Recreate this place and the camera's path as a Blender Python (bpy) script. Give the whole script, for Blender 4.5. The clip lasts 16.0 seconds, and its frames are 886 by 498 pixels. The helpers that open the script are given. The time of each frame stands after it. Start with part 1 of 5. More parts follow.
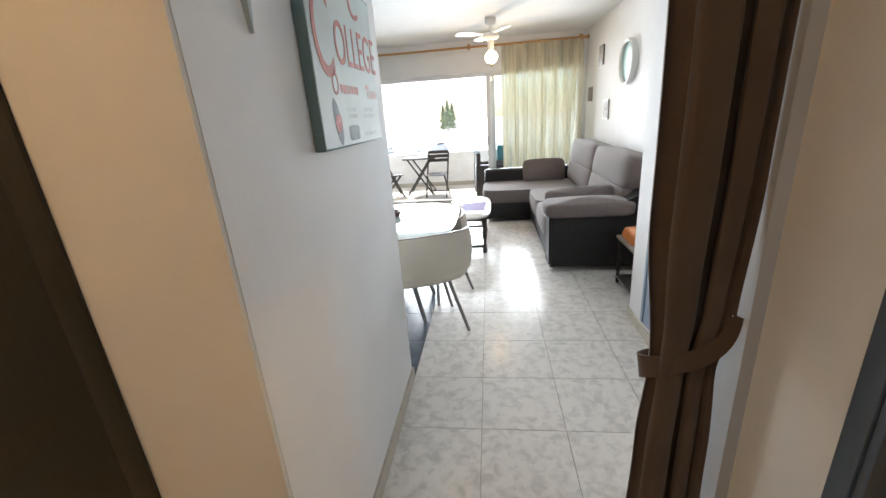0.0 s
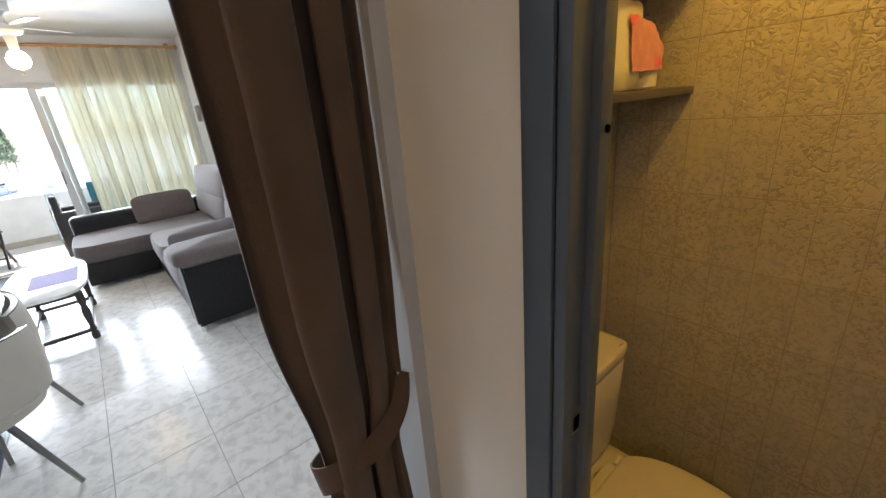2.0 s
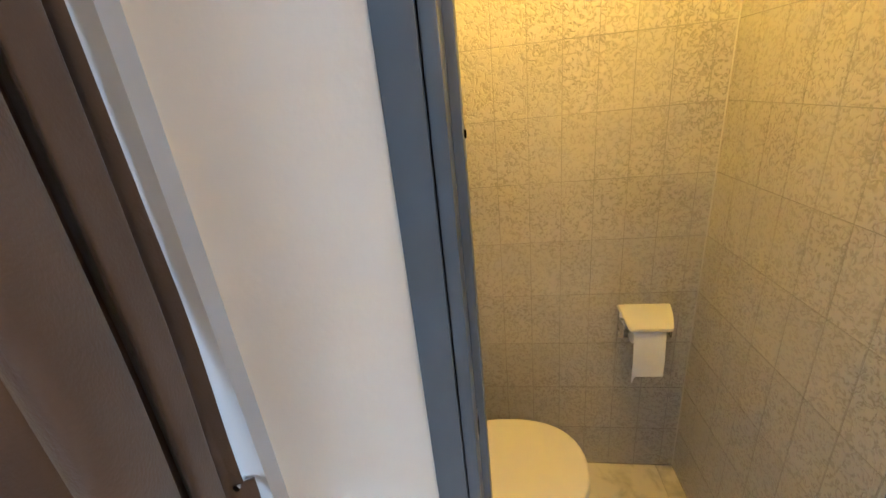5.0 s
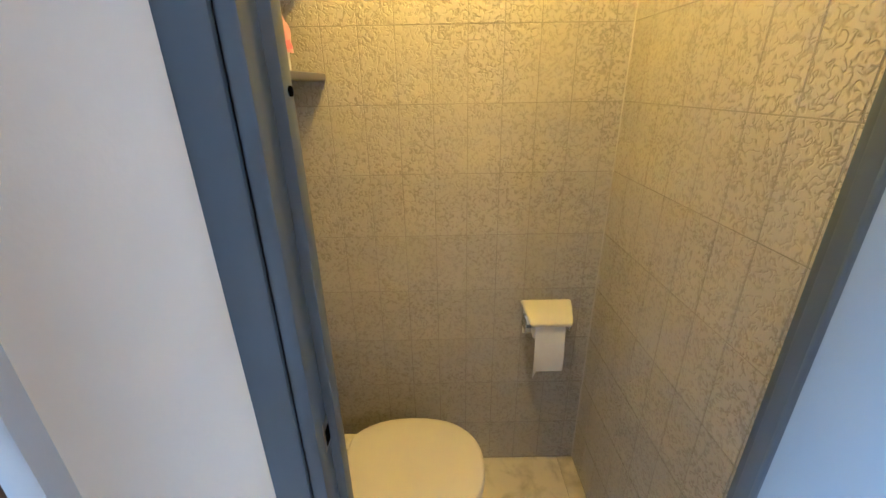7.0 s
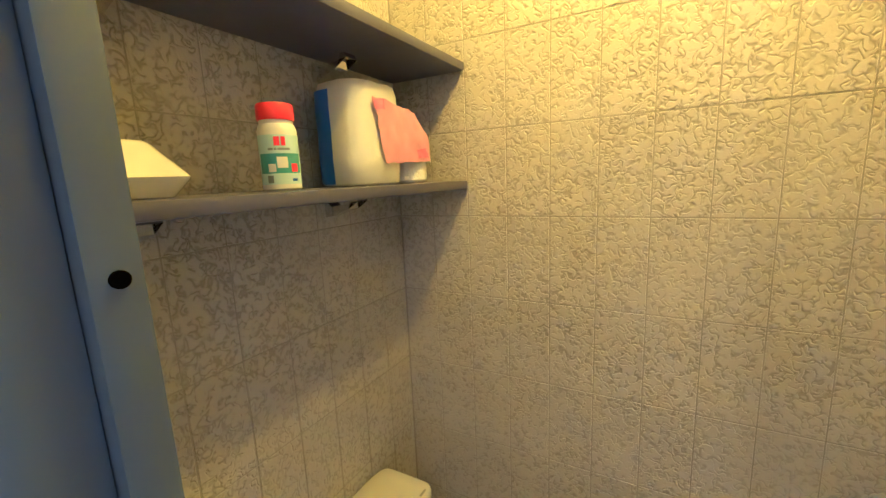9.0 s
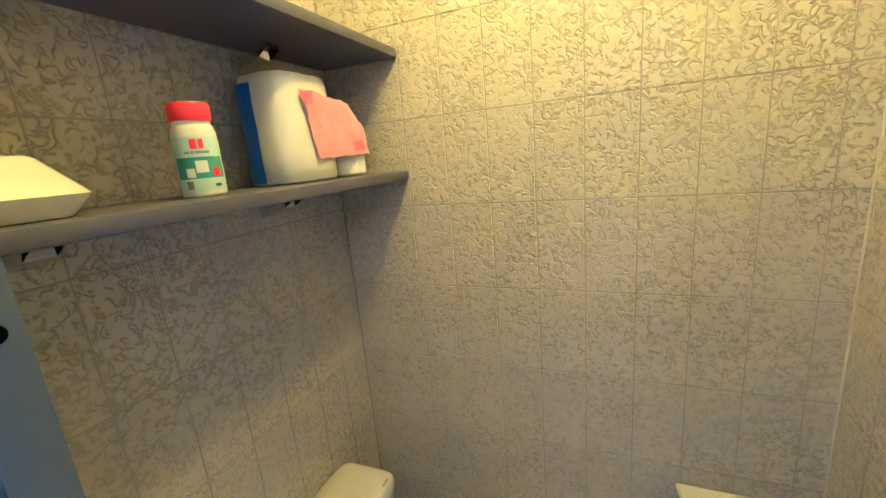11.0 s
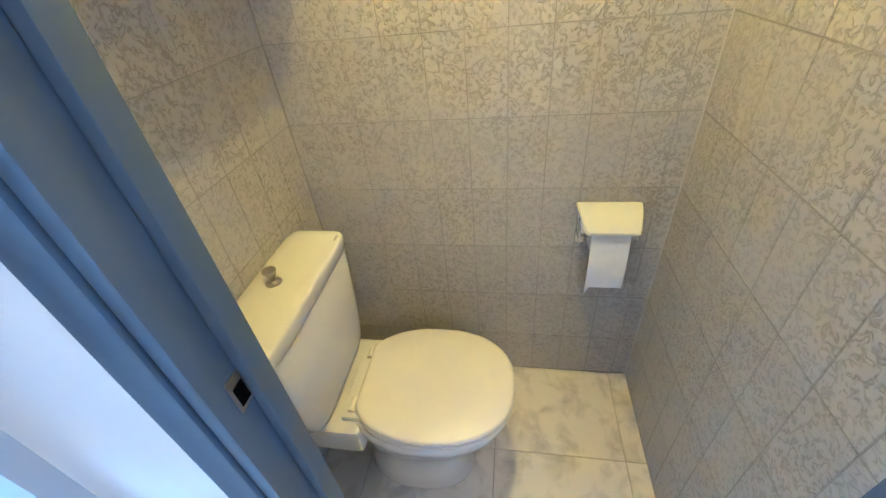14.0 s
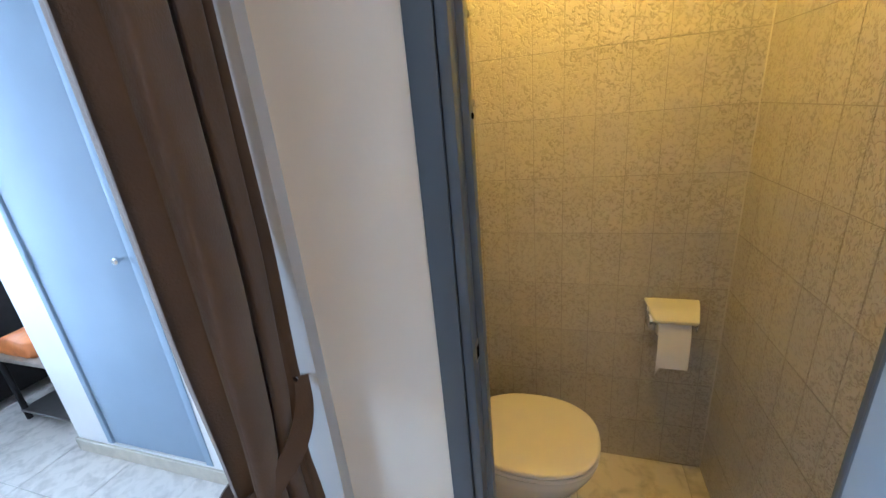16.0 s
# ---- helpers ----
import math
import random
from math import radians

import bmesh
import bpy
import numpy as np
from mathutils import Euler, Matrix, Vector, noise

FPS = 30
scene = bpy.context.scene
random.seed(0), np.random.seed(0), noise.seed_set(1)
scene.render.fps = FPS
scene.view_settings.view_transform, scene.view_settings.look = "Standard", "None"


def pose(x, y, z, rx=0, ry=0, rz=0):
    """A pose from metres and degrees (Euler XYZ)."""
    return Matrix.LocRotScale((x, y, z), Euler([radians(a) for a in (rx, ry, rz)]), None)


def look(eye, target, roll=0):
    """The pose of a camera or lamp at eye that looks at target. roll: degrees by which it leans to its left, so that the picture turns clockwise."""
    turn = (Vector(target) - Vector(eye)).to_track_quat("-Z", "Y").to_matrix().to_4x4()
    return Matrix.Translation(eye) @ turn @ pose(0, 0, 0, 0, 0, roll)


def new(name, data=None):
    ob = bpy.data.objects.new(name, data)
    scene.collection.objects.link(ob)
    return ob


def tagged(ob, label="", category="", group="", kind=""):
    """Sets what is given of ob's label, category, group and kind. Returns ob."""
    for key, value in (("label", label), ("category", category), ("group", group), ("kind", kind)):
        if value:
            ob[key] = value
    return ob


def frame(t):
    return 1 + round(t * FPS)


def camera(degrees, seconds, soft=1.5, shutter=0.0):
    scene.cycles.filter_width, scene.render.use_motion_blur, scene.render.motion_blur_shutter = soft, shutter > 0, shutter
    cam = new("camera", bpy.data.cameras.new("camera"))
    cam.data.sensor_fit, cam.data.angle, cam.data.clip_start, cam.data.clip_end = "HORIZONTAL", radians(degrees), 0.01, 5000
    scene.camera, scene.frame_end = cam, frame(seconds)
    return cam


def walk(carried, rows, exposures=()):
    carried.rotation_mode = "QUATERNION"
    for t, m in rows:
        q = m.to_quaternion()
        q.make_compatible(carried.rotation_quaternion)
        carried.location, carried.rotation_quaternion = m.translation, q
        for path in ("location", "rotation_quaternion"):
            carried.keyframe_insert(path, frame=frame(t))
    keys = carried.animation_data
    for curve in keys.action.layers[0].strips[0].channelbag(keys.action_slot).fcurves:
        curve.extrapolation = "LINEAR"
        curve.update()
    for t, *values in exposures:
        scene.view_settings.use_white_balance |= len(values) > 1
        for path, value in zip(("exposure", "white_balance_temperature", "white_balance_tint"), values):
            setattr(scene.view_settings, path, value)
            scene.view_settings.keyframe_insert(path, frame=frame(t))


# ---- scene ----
cam = camera(96.0, 16.0)
PATH = [
    (0, (-0.643, -0.67, 1.491), (-0.891, 1.211, 0.857), -4.1),
    (0.5, (-0.577, -0.613, 1.487), (-0.442, 1.276, 0.847), -4.3),
    (0.7, (-0.55, -0.582, 1.49), (-0.261, 1.287, 0.841), -5.0),
    (1, (-0.544, -0.54, 1.49), (-0.01, 1.273, 0.834), -4.9),
    (1.5, (-0.514, -0.438, 1.482), (0.399, 1.211, 0.811), -5.1),
    (2, (-0.411, -0.314, 1.481), (0.8, 1.127, 0.805), -5.0),
    (2.3, (-0.394, -0.219, 1.456), (1.126, 0.965, 0.918), -4.1),
    (2.5, (-0.349, -0.161, 1.452), (1.279, 0.891, 0.955), -4.4),
    (3, (-0.208, -0.084, 1.475), (1.461, 0.833, 0.865), -4.8),
    (3.5, (-0.196, -0.049, 1.491), (1.584, 0.607, 0.856), -5.2),
    (4, (-0.273, -0.049, 1.489), (1.538, 0.388, 0.762), -6.2),
    (4.5, (-0.368, -0.072, 1.490), (1.470, 0.263, 0.766), -6.2),
    (4.7, (-0.407, -0.094, 1.494), (1.429, 0.265, 0.788), -6.4),
    (5, (-0.433, -0.118, 1.488), (1.405, 0.185, 0.76), -6.1),
    (5.2, (-0.484, -0.153, 1.487), (1.354, 0.135, 0.754), -5.9),
    (7.3, (-0.311, -0.231, 1.419), (1.536, -0.25, 0.653), -0.8),
    (7.5, (-0.264, -0.24, 1.405), (1.573, -0.152, 0.621), 0.1),
    (8, (-0.135, -0.288, 1.405), (1.649, 0.152, 0.616), -0.5),
    (8.5, (-0.054, -0.306, 1.435), (1.678, 0.479, 0.816), -2.1),
    (9, (-0.044, -0.325, 1.485), (1.675, 0.634, 1.133), -2.5),
    (9.2, (-0.053, -0.34, 1.514), (1.675, 0.639, 1.275), -2.3),
    (11.3, (-0.024, -0.343, 1.497), (1.778, 0.342, 0.966), -5.1),
    (11.5, (-0.022, -0.36, 1.467), (1.745, 0.328, 0.832), -5.7),
    (12, (-0.03, -0.361, 1.407), (1.649, 0.262, 0.517), -6.7),
    (12.5, (-0.038, -0.368, 1.367), (1.531, 0.171, 0.249), -7.6),
    (13, (-0.047, -0.371, 1.325), (1.44, 0.077, 0.065), -7.6),
    (13.5, (-0.076, -0.361, 1.314), (1.403, 0.019, 0.022), -7.0),
    (14, (-0.161, -0.32, 1.338), (1.405, 0.022, 0.142), -6.4),
    (14.5, (-0.259, -0.28, 1.377), (1.441, 0.04, 0.373), -5.6),
    (15, (-0.36, -0.25, 1.428), (1.421, 0.12, 0.598), -5.0),
    (15.5, (-0.461, -0.233, 1.425), (1.351, 0.235, 0.721), -4.8),
    (16, (-0.601, -0.228, 1.456), (1.187, 0.373, 0.792), -5.4),
]
EXPOSURES = [
    (0, 1.6, 6300, 10), (0.5, 1.5, 5900, 10), (1.0, 1.45, 5950, 10), (1.5, 1.45, 5950, 10), (2.0, 1.65, 5900, 10), (2.5, 2.85, 5500, 9),
    (3.0, 3.25, 5100, 8), (3.5, 3.25, 4900, 7), (5.2, 2.9, 4850, 7), (7.3, 2.85, 4350, 6), (8.0, 3.05, 4200, 5), (9.0, 2.9, 4200, 6),
    (11.3, 2.95, 3700, 6), (12.5, 3.5, 3600, 6), (13.5, 3.5, 3600, 6), (14.5, 3.3, 3850, 4), (15.0, 3.1, 4050, 2), (15.5, 2.9, 4200, 3),
    (16.0, 2.5, 4750, 7),
]
walk(cam, [(t, look(eye, target, roll)) for t, eye, target, roll in PATH], EXPOSURES)

# ---- world and light ----
world = bpy.data.worlds.new("world")
scene.world = world
world.use_nodes = True
_wn = world.node_tree
_bg = _wn.nodes["Background"]
_sky = _wn.nodes.new("ShaderNodeTexSky")
_sky.sky_type = "NISHITA"
_sky.sun_disc = False
_sky.sun_elevation = radians(48)
_sky.sun_rotation = radians(-25)
_wn.links.new(_sky.outputs[0], _bg.inputs[0])
_bg.inputs[1].default_value = 0.10


def lamp(name, kind, m, energy, color, **kw):
    data = bpy.data.lights.new(name, kind)
    data.energy, data.color = energy, color
    ob = new(name, data)
    ob.matrix_world = m
    if "size" in kw:
        data.size = kw["size"]
    if "size_y" in kw:
        data.shape, data.size_y = "RECTANGLE", kw["size_y"]
    if "radius" in kw:
        data.shadow_soft_size = kw["radius"]
    if "angle" in kw:
        data.angle = kw["angle"]
    return ob


WARM = (1.0, 0.51, 0.05)
lamp("sun", "SUN", look((-9, 20, 26), (0, 0, 0)), 4.2, (1.0, 0.95, 0.88), angle=radians(0.6))
for nm, m_, e_, sx_ in (("open_door_daylight", look((-1.75, 6.62, 1.2), (-0.85, -0.4, 0.95)), 31, 2.2), ("voile_daylight", look((0.15, 6.24, 1.25), (-0.8, -0.4, 1.1)), 13, 1.25)):
    day = lamp(nm, "AREA", m_, e_, (0.92, 0.97, 1.0), size=sx_, size_y=1.9)
    day.data.spread = radians(92)
lamp("wc_bulb", "POINT", pose(0.45, -0.28, 2.22), 5.4, WARM, radius=0.025)
lamp("hall_bulb", "POINT", pose(-1.60, -0.95, 2.26), 4.0, (1.0, 0.58, 0.25), radius=0.06)
lamp("fan_bulb", "POINT", pose(-0.59, 5.0, 2.145), 0.5, (1.0, 0.72, 0.38), radius=0.06)


# ---- materials ----
def mat(name, color, rough=0.5, metal=0.0, vary=0.12, scale=6.0, bump=0.0, bscale=60.0, spec=0.5, rand=0.0, coat=0.0, trans=0.0, emit=None, sheen=0.0, stretch=(1, 1, 1)):
    m = bpy.data.materials.new(name)
    m.use_nodes = True
    nt = m.node_tree
    b = nt.nodes["Principled BSDF"]
    b.inputs["Roughness"].default_value = rough
    b.inputs["Metallic"].default_value = metal
    b.inputs["Specular IOR Level"].default_value = spec
    b.inputs["Coat Weight"].default_value = coat
    b.inputs["Transmission Weight"].default_value = trans
    b.inputs["Sheen Weight"].default_value = sheen
    tc = nt.nodes.new("ShaderNodeTexCoord")
    mp = nt.nodes.new("ShaderNodeMapping")
    mp.inputs["Scale"].default_value = stretch
    nt.links.new(tc.outputs["Object"], mp.inputs[0])
    n1 = nt.nodes.new("ShaderNodeTexNoise")
    n1.inputs["Scale"].default_value = scale
    n1.inputs["Detail"].default_value = 5
    nt.links.new(mp.outputs[0], n1.inputs["Vector"])
    ramp = nt.nodes.new("ShaderNodeValToRGB")
    lo = [max(0, c * (1 - vary)) for c in color[:3]]
    hi = [min(1, c * (1 + vary)) for c in color[:3]]
    ramp.color_ramp.elements[0].position, ramp.color_ramp.elements[0].color = 0.3, (*lo, 1)
    ramp.color_ramp.elements[1].position, ramp.color_ramp.elements[1].color = 0.7, (*hi, 1)
    nt.links.new(n1.outputs["Fac"], ramp.inputs[0])
    out = ramp.outputs[0]
    if rand:
        oi = nt.nodes.new("ShaderNodeObjectInfo")
        mr = nt.nodes.new("ShaderNodeMapRange")
        mr.inputs["To Min"].default_value, mr.inputs["To Max"].default_value = 1 - rand, 1 + rand
        nt.links.new(oi.outputs["Random"], mr.inputs["Value"])
        mx = nt.nodes.new("ShaderNodeVectorMath")
        mx.operation = "SCALE"
        nt.links.new(out, mx.inputs[0])
        nt.links.new(mr.outputs[0], mx.inputs["Scale"])
        out = mx.outputs[0]
    nt.links.new(out, b.inputs["Base Color"])
    if bump:
        n2 = nt.nodes.new("ShaderNodeTexNoise")
        n2.inputs["Scale"].default_value = bscale
        n2.inputs["Detail"].default_value = 6
        nt.links.new(mp.outputs[0], n2.inputs["Vector"])
        bp = nt.nodes.new("ShaderNodeBump")
        bp.inputs["Strength"].default_value = bump
        bp.inputs["Distance"].default_value = 0.004
        nt.links.new(n2.outputs["Fac"], bp.inputs["Height"])
        nt.links.new(bp.outputs[0], b.inputs["Normal"])
    if emit:
        b.inputs["Emission Color"].default_value = (*emit[0], 1)
        b.inputs["Emission Strength"].default_value = emit[1]
    return m


def relief_tile():
    """Glazed wall tile with a pressed relief of short worm-like grooves."""
    m = mat("embossed_tile", (0.45, 0.43, 0.385), 0.38, rand=0.018, vary=0.05, scale=4)
    nt = m.node_tree
    b = nt.nodes["Principled BSDF"]

    def math_node(op, x, y=None, value=None):
        n = nt.nodes.new("ShaderNodeMath")
        n.operation = op
        nt.links.new(x, n.inputs[0])
        if y is not None:
            nt.links.new(y, n.inputs[1])
        if value is not None:
            n.inputs[1].default_value = value
        return n.outputs[0]

    def band(fac, lo, hi, to=(0.0, 1.0)):
        n = nt.nodes.new("ShaderNodeMapRange")
        n.interpolation_type = "SMOOTHSTEP"
        n.inputs["From Min"].default_value, n.inputs["From Max"].default_value = lo, hi
        n.inputs["To Min"].default_value, n.inputs["To Max"].default_value = to
        nt.links.new(fac, n.inputs["Value"])
        return n.outputs[0]

    def cloud(scale, detail=0.0, twist=0.0):
        n = nt.nodes.new("ShaderNodeTexNoise")
        n.inputs["Scale"].default_value = scale
        n.inputs["Detail"].default_value = detail
        n.inputs["Distortion"].default_value = twist
        nt.links.new(geo.outputs["Position"], n.inputs["Vector"])
        return n.outputs["Fac"]

    geo = nt.nodes.new("ShaderNodeNewGeometry")
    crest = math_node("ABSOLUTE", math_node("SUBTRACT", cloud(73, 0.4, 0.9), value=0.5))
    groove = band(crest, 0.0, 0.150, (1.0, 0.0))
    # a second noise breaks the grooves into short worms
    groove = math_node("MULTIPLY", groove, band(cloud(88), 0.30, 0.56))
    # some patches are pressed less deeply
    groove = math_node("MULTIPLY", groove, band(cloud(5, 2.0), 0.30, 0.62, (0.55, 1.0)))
    height = math_node("SUBTRACT", band(cloud(170, 2.0), 0.2, 0.8, (0.0, 0.10)), groove)
    bp = nt.nodes.new("ShaderNodeBump")
    bp.inputs["Strength"].default_value = 0.9
    bp.inputs["Distance"].default_value = 0.0021
    nt.links.new(height, bp.inputs["Height"])
    nt.links.new(bp.outputs[0], b.inputs["Normal"])
    # the shade inside the grooves is put into the colour as a darker tint
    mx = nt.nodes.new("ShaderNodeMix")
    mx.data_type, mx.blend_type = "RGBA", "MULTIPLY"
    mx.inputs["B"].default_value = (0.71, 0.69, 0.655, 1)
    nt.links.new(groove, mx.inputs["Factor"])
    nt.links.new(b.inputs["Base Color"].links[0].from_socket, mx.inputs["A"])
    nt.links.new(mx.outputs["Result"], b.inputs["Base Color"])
    return m


def marble_tile(name, base, vein, rough, scale=9.0, soft=(0.47, 0.60)):
    """Glazed floor tile with cloudy marbling that runs on in world space, shifted tile by tile."""
    m = bpy.data.materials.new(name)
    m.use_nodes = True
    nt = m.node_tree
    b = nt.nodes["Principled BSDF"]
    b.inputs["Roughness"].default_value = rough
    b.inputs["Specular IOR Level"].default_value = 0.22
    tc = nt.nodes.new("ShaderNodeTexCoord")
    oi = nt.nodes.new("ShaderNodeObjectInfo")
    ad = nt.nodes.new("ShaderNodeVectorMath")
    ml = nt.nodes.new("ShaderNodeMath")
    ml.operation = "MULTIPLY"
    ml.inputs[1].default_value = 37.0
    nt.links.new(oi.outputs["Random"], ml.inputs[0])
    nt.links.new(tc.outputs["Object"], ad.inputs[0])
    nt.links.new(ml.outputs[0], ad.inputs[1])
    n = nt.nodes.new("ShaderNodeTexNoise")
    n.inputs["Scale"].default_value = scale
    n.inputs["Detail"].default_value = 3.0
    n.inputs["Roughness"].default_value = 0.55
    n.inputs["Distortion"].default_value = 0.5
    nt.links.new(ad.outputs[0], n.inputs["Vector"])
    r = nt.nodes.new("ShaderNodeValToRGB")
    r.color_ramp.elements[0].position, r.color_ramp.elements[0].color = soft[0], (*base, 1)
    r.color_ramp.elements[1].position, r.color_ramp.elements[1].color = soft[1], (*vein, 1)
    nt.links.new(n.outputs["Fac"], r.inputs[0])
    nt.links.new(r.outputs[0], b.inputs["Base Color"])
    n2 = nt.nodes.new("ShaderNodeTexNoise")
    n2.inputs["Scale"].default_value = 3.0
    nt.links.new(tc.outputs["Object"], n2.inputs["Vector"])
    mr = nt.nodes.new("ShaderNodeMapRange")
    mr.inputs["To Min"].default_value, mr.inputs["To Max"].default_value = rough * 0.7, rough * 1.5
    nt.links.new(n2.outputs["Fac"], mr.inputs["Value"])
    nt.links.new(mr.outputs[0], b.inputs["Roughness"])
    return m


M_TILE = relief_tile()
M_GROUT = mat("grout", (0.335, 0.316, 0.28), 0.8, bump=0.2)
M_BEAD = mat("pale_sealant", (0.50, 0.48, 0.435), 0.5)
M_FLOOR = marble_tile("marbled_floor_tile", (0.77, 0.735, 0.69), (0.60, 0.572, 0.535), 0.17, 17.0, (0.44, 0.66))
M_WCFLOOR = marble_tile("veined_floor_tile", (0.64, 0.60, 0.52), (0.42, 0.395, 0.345), 0.3, 13.0, (0.46, 0.70))
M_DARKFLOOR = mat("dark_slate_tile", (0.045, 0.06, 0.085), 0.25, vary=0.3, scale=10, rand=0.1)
M_WALL = mat("white_wall_paint", (0.80, 0.80, 0.80), 0.75, vary=0.03, scale=2.5, bump=0.12, bscale=90)
M_CREAM = mat("cream_wall_paint", (0.79, 0.775, 0.73), 0.75, vary=0.04, scale=2.5, bump=0.12, bscale=90)
# pale wall paint greyed: the pier's shade is put into this colour
M_PIER = mat("shaded_pier_paint", (0.50, 0.52, 0.54), 0.7, vary=0.04, scale=2.5, bump=0.12, bscale=90)
M_CEIL = mat("ceiling_paint", (0.74, 0.74, 0.735), 0.85, vary=0.03, scale=3, bump=0.15, bscale=70)
M_GREY = mat("grey_blue_gloss_paint", (0.080, 0.104, 0.138), 0.36, vary=0.08, scale=5, bump=0.08, bscale=45)
# door's inner face, made pale as a reflector of daylight into the toilet
M_DOORIN = mat("pale_bounce_paint", (0.27, 0.32, 0.385), 0.4, vary=0.05, scale=3, bump=0.05, bscale=40)
M_CLOSET = mat("pale_blue_door_paint", (0.30, 0.375, 0.475), 0.8, spec=0.2, vary=0.05, scale=3, bump=0.05, bscale=40)
M_DARKDOOR = mat("dark_brown_door", (0.016, 0.015, 0.010), 0.4, vary=0.3, scale=12, stretch=(6, 6, 0.6))
M_BASE = mat("stone_skirting", (0.50, 0.46, 0.38), 0.4, vary=0.1, scale=20)
M_CURTAIN = mat("brown_faux_suede", (0.115, 0.078, 0.056), 0.85, vary=0.15, scale=7, bump=0.25, bscale=240, sheen=0.2, spec=0.2)
M_CERAMIC = mat("white_ceramic", (0.58, 0.568, 0.525), 0.10, vary=0.01, coat=0.4)
M_SEAT = mat("white_plastic_seat", (0.60, 0.57, 0.505), 0.38, vary=0.01)
M_PAPER = mat("toilet_paper", (0.76, 0.755, 0.76), 0.95, vary=0.02, scale=40, bump=0.3, bscale=200)
M_CHROME = mat("chrome", (0.75, 0.75, 0.75), 0.15, metal=1.0, vary=0.05)
M_KNOB = mat("dulled_nickel", (0.40, 0.36, 0.31), 0.28, metal=1.0, vary=0.15, scale=40)
M_BRASS = mat("worn_brass", (0.42, 0.36, 0.26), 0.34, metal=1.0, vary=0.15, scale=25)
M_SHELF = mat("grey_painted_shelf", (0.085, 0.086, 0.150), 0.42, vary=0.08, scale=9, bump=0.08)
M_BLACK = mat("hole_shade_black", (0.002, 0.002, 0.002), 1.0, spec=0.0)
M_RED = mat("red_plastic", (0.75, 0.02, 0.02), 0.35, vary=0.03)
M_WHITEP = mat("white_plastic", (0.64, 0.64, 0.61), 0.3, vary=0.02)
M_TEAL = mat("teal_label", (0.07, 0.30, 0.34), 0.45, vary=0.15, scale=60)
M_LABEL = mat("pale_label", (0.48, 0.66, 0.68), 0.45, vary=0.05)
M_PINK = mat("pink_film", (0.66, 0.30, 0.40), 0.3, vary=0.08, scale=30)
M_ROSE = mat("deep_pink_print", (0.78, 0.16, 0.26), 0.35, vary=0.1, scale=60)
M_BLUE = mat("blue_film", (0.02, 0.12, 0.55), 0.3, vary=0.1)
M_LEATHER = mat("black_leatherette", (0.017, 0.016, 0.017), 0.5, vary=0.2, scale=30, bump=0.25, bscale=160, spec=0.3)
M_FABRIC = mat("grey_brown_upholstery", (0.155, 0.128, 0.122), 0.9, vary=0.08, scale=40, bump=0.3, bscale=300, sheen=0.2, spec=0.2)
M_CHAIR = mat("cream_leatherette", (0.66, 0.605, 0.51), 0.42, vary=0.04, bump=0.1, bscale=160)
M_STEEL = mat("brushed_steel_leg", (0.30, 0.29, 0.28), 0.35, metal=0.8)
M_GLASSTOP = mat("frosted_glass_top", (0.62, 0.74, 0.68), 0.06, vary=0.03, coat=0.6)
M_TABLEW = mat("white_lacquer", (0.80, 0.80, 0.78), 0.18, vary=0.03)
M_DARKWOOD = mat("dark_stained_wood", (0.05, 0.04, 0.035), 0.4, vary=0.3, scale=14, stretch=(1, 1, 0.2))
M_MAT = mat("purple_placemat", (0.15, 0.11, 0.25), 0.8, vary=0.15, scale=90, bump=0.4, bscale=300)
M_PINE = mat("varnished_pine", (0.50, 0.27, 0.10), 0.35, vary=0.15, scale=12, stretch=(0.3, 5, 5))
M_ALU = mat("white_aluminium", (0.72, 0.72, 0.72), 0.4, vary=0.03)
M_FAN = mat("white_fan_enamel", (0.74, 0.72, 0.68), 0.35, vary=0.03)
M_BALTILE = mat("pale_terrace_tile", (0.66, 0.62, 0.55), 0.5, vary=0.1, scale=8)
M_RENDER = mat("white_render", (0.86, 0.855, 0.84), 0.9, vary=0.05, bump=0.3)
M_PLASTICD = mat("dark_brown_resin", (0.045, 0.038, 0.035), 0.45, vary=0.15, scale=20)
M_ORANGE = mat("orange_leather", (0.60, 0.20, 0.05), 0.5, vary=0.2, scale=14, bump=0.2)
M_TOWEL = mat("turquoise_towel", (0.05, 0.28, 0.36), 0.95, vary=0.1, bump=0.4)
M_BOWL = mat("brown_clay", (0.10, 0.06, 0.045), 0.5, vary=0.2, scale=30)
M_BULB = mat("lit_bulb", (1, 0.9, 0.7), 0.4, emit=((1.0, 0.66, 0.30), 9.0))
M_MAQUA = mat("aqua_frame_paint", (0.45, 0.68, 0.66), 0.4, vary=0.06)
# leaves and trunks paled: distant haze and sun glare sit in both colours
M_LEAF = mat("hazed_pine_foliage", (0.34, 0.38, 0.24), 0.8, vary=0.3, scale=3)
M_BARK = mat("glare_pale_bark", (0.45, 0.41, 0.35), 0.9, vary=0.3, scale=8)
M_QUAY = mat("pale_quay_concrete", (0.70, 0.68, 0.64), 0.9, vary=0.15, scale=0.6)
M_HULL = mat("white_boat_hull", (0.80, 0.80, 0.80), 0.3, vary=0.02)
M_CANVAS = mat("pale_sign_print", (0.56, 0.63, 0.62), 0.6, vary=0.10, scale=5, bump=0.1, bscale=300)
M_CANVASE = mat("teal_canvas_edge", (0.16, 0.24, 0.24), 0.7, vary=0.1)
M_SIGNPALE = mat("pale_red_print", (0.60, 0.42, 0.40), 0.65, vary=0.15, scale=25)
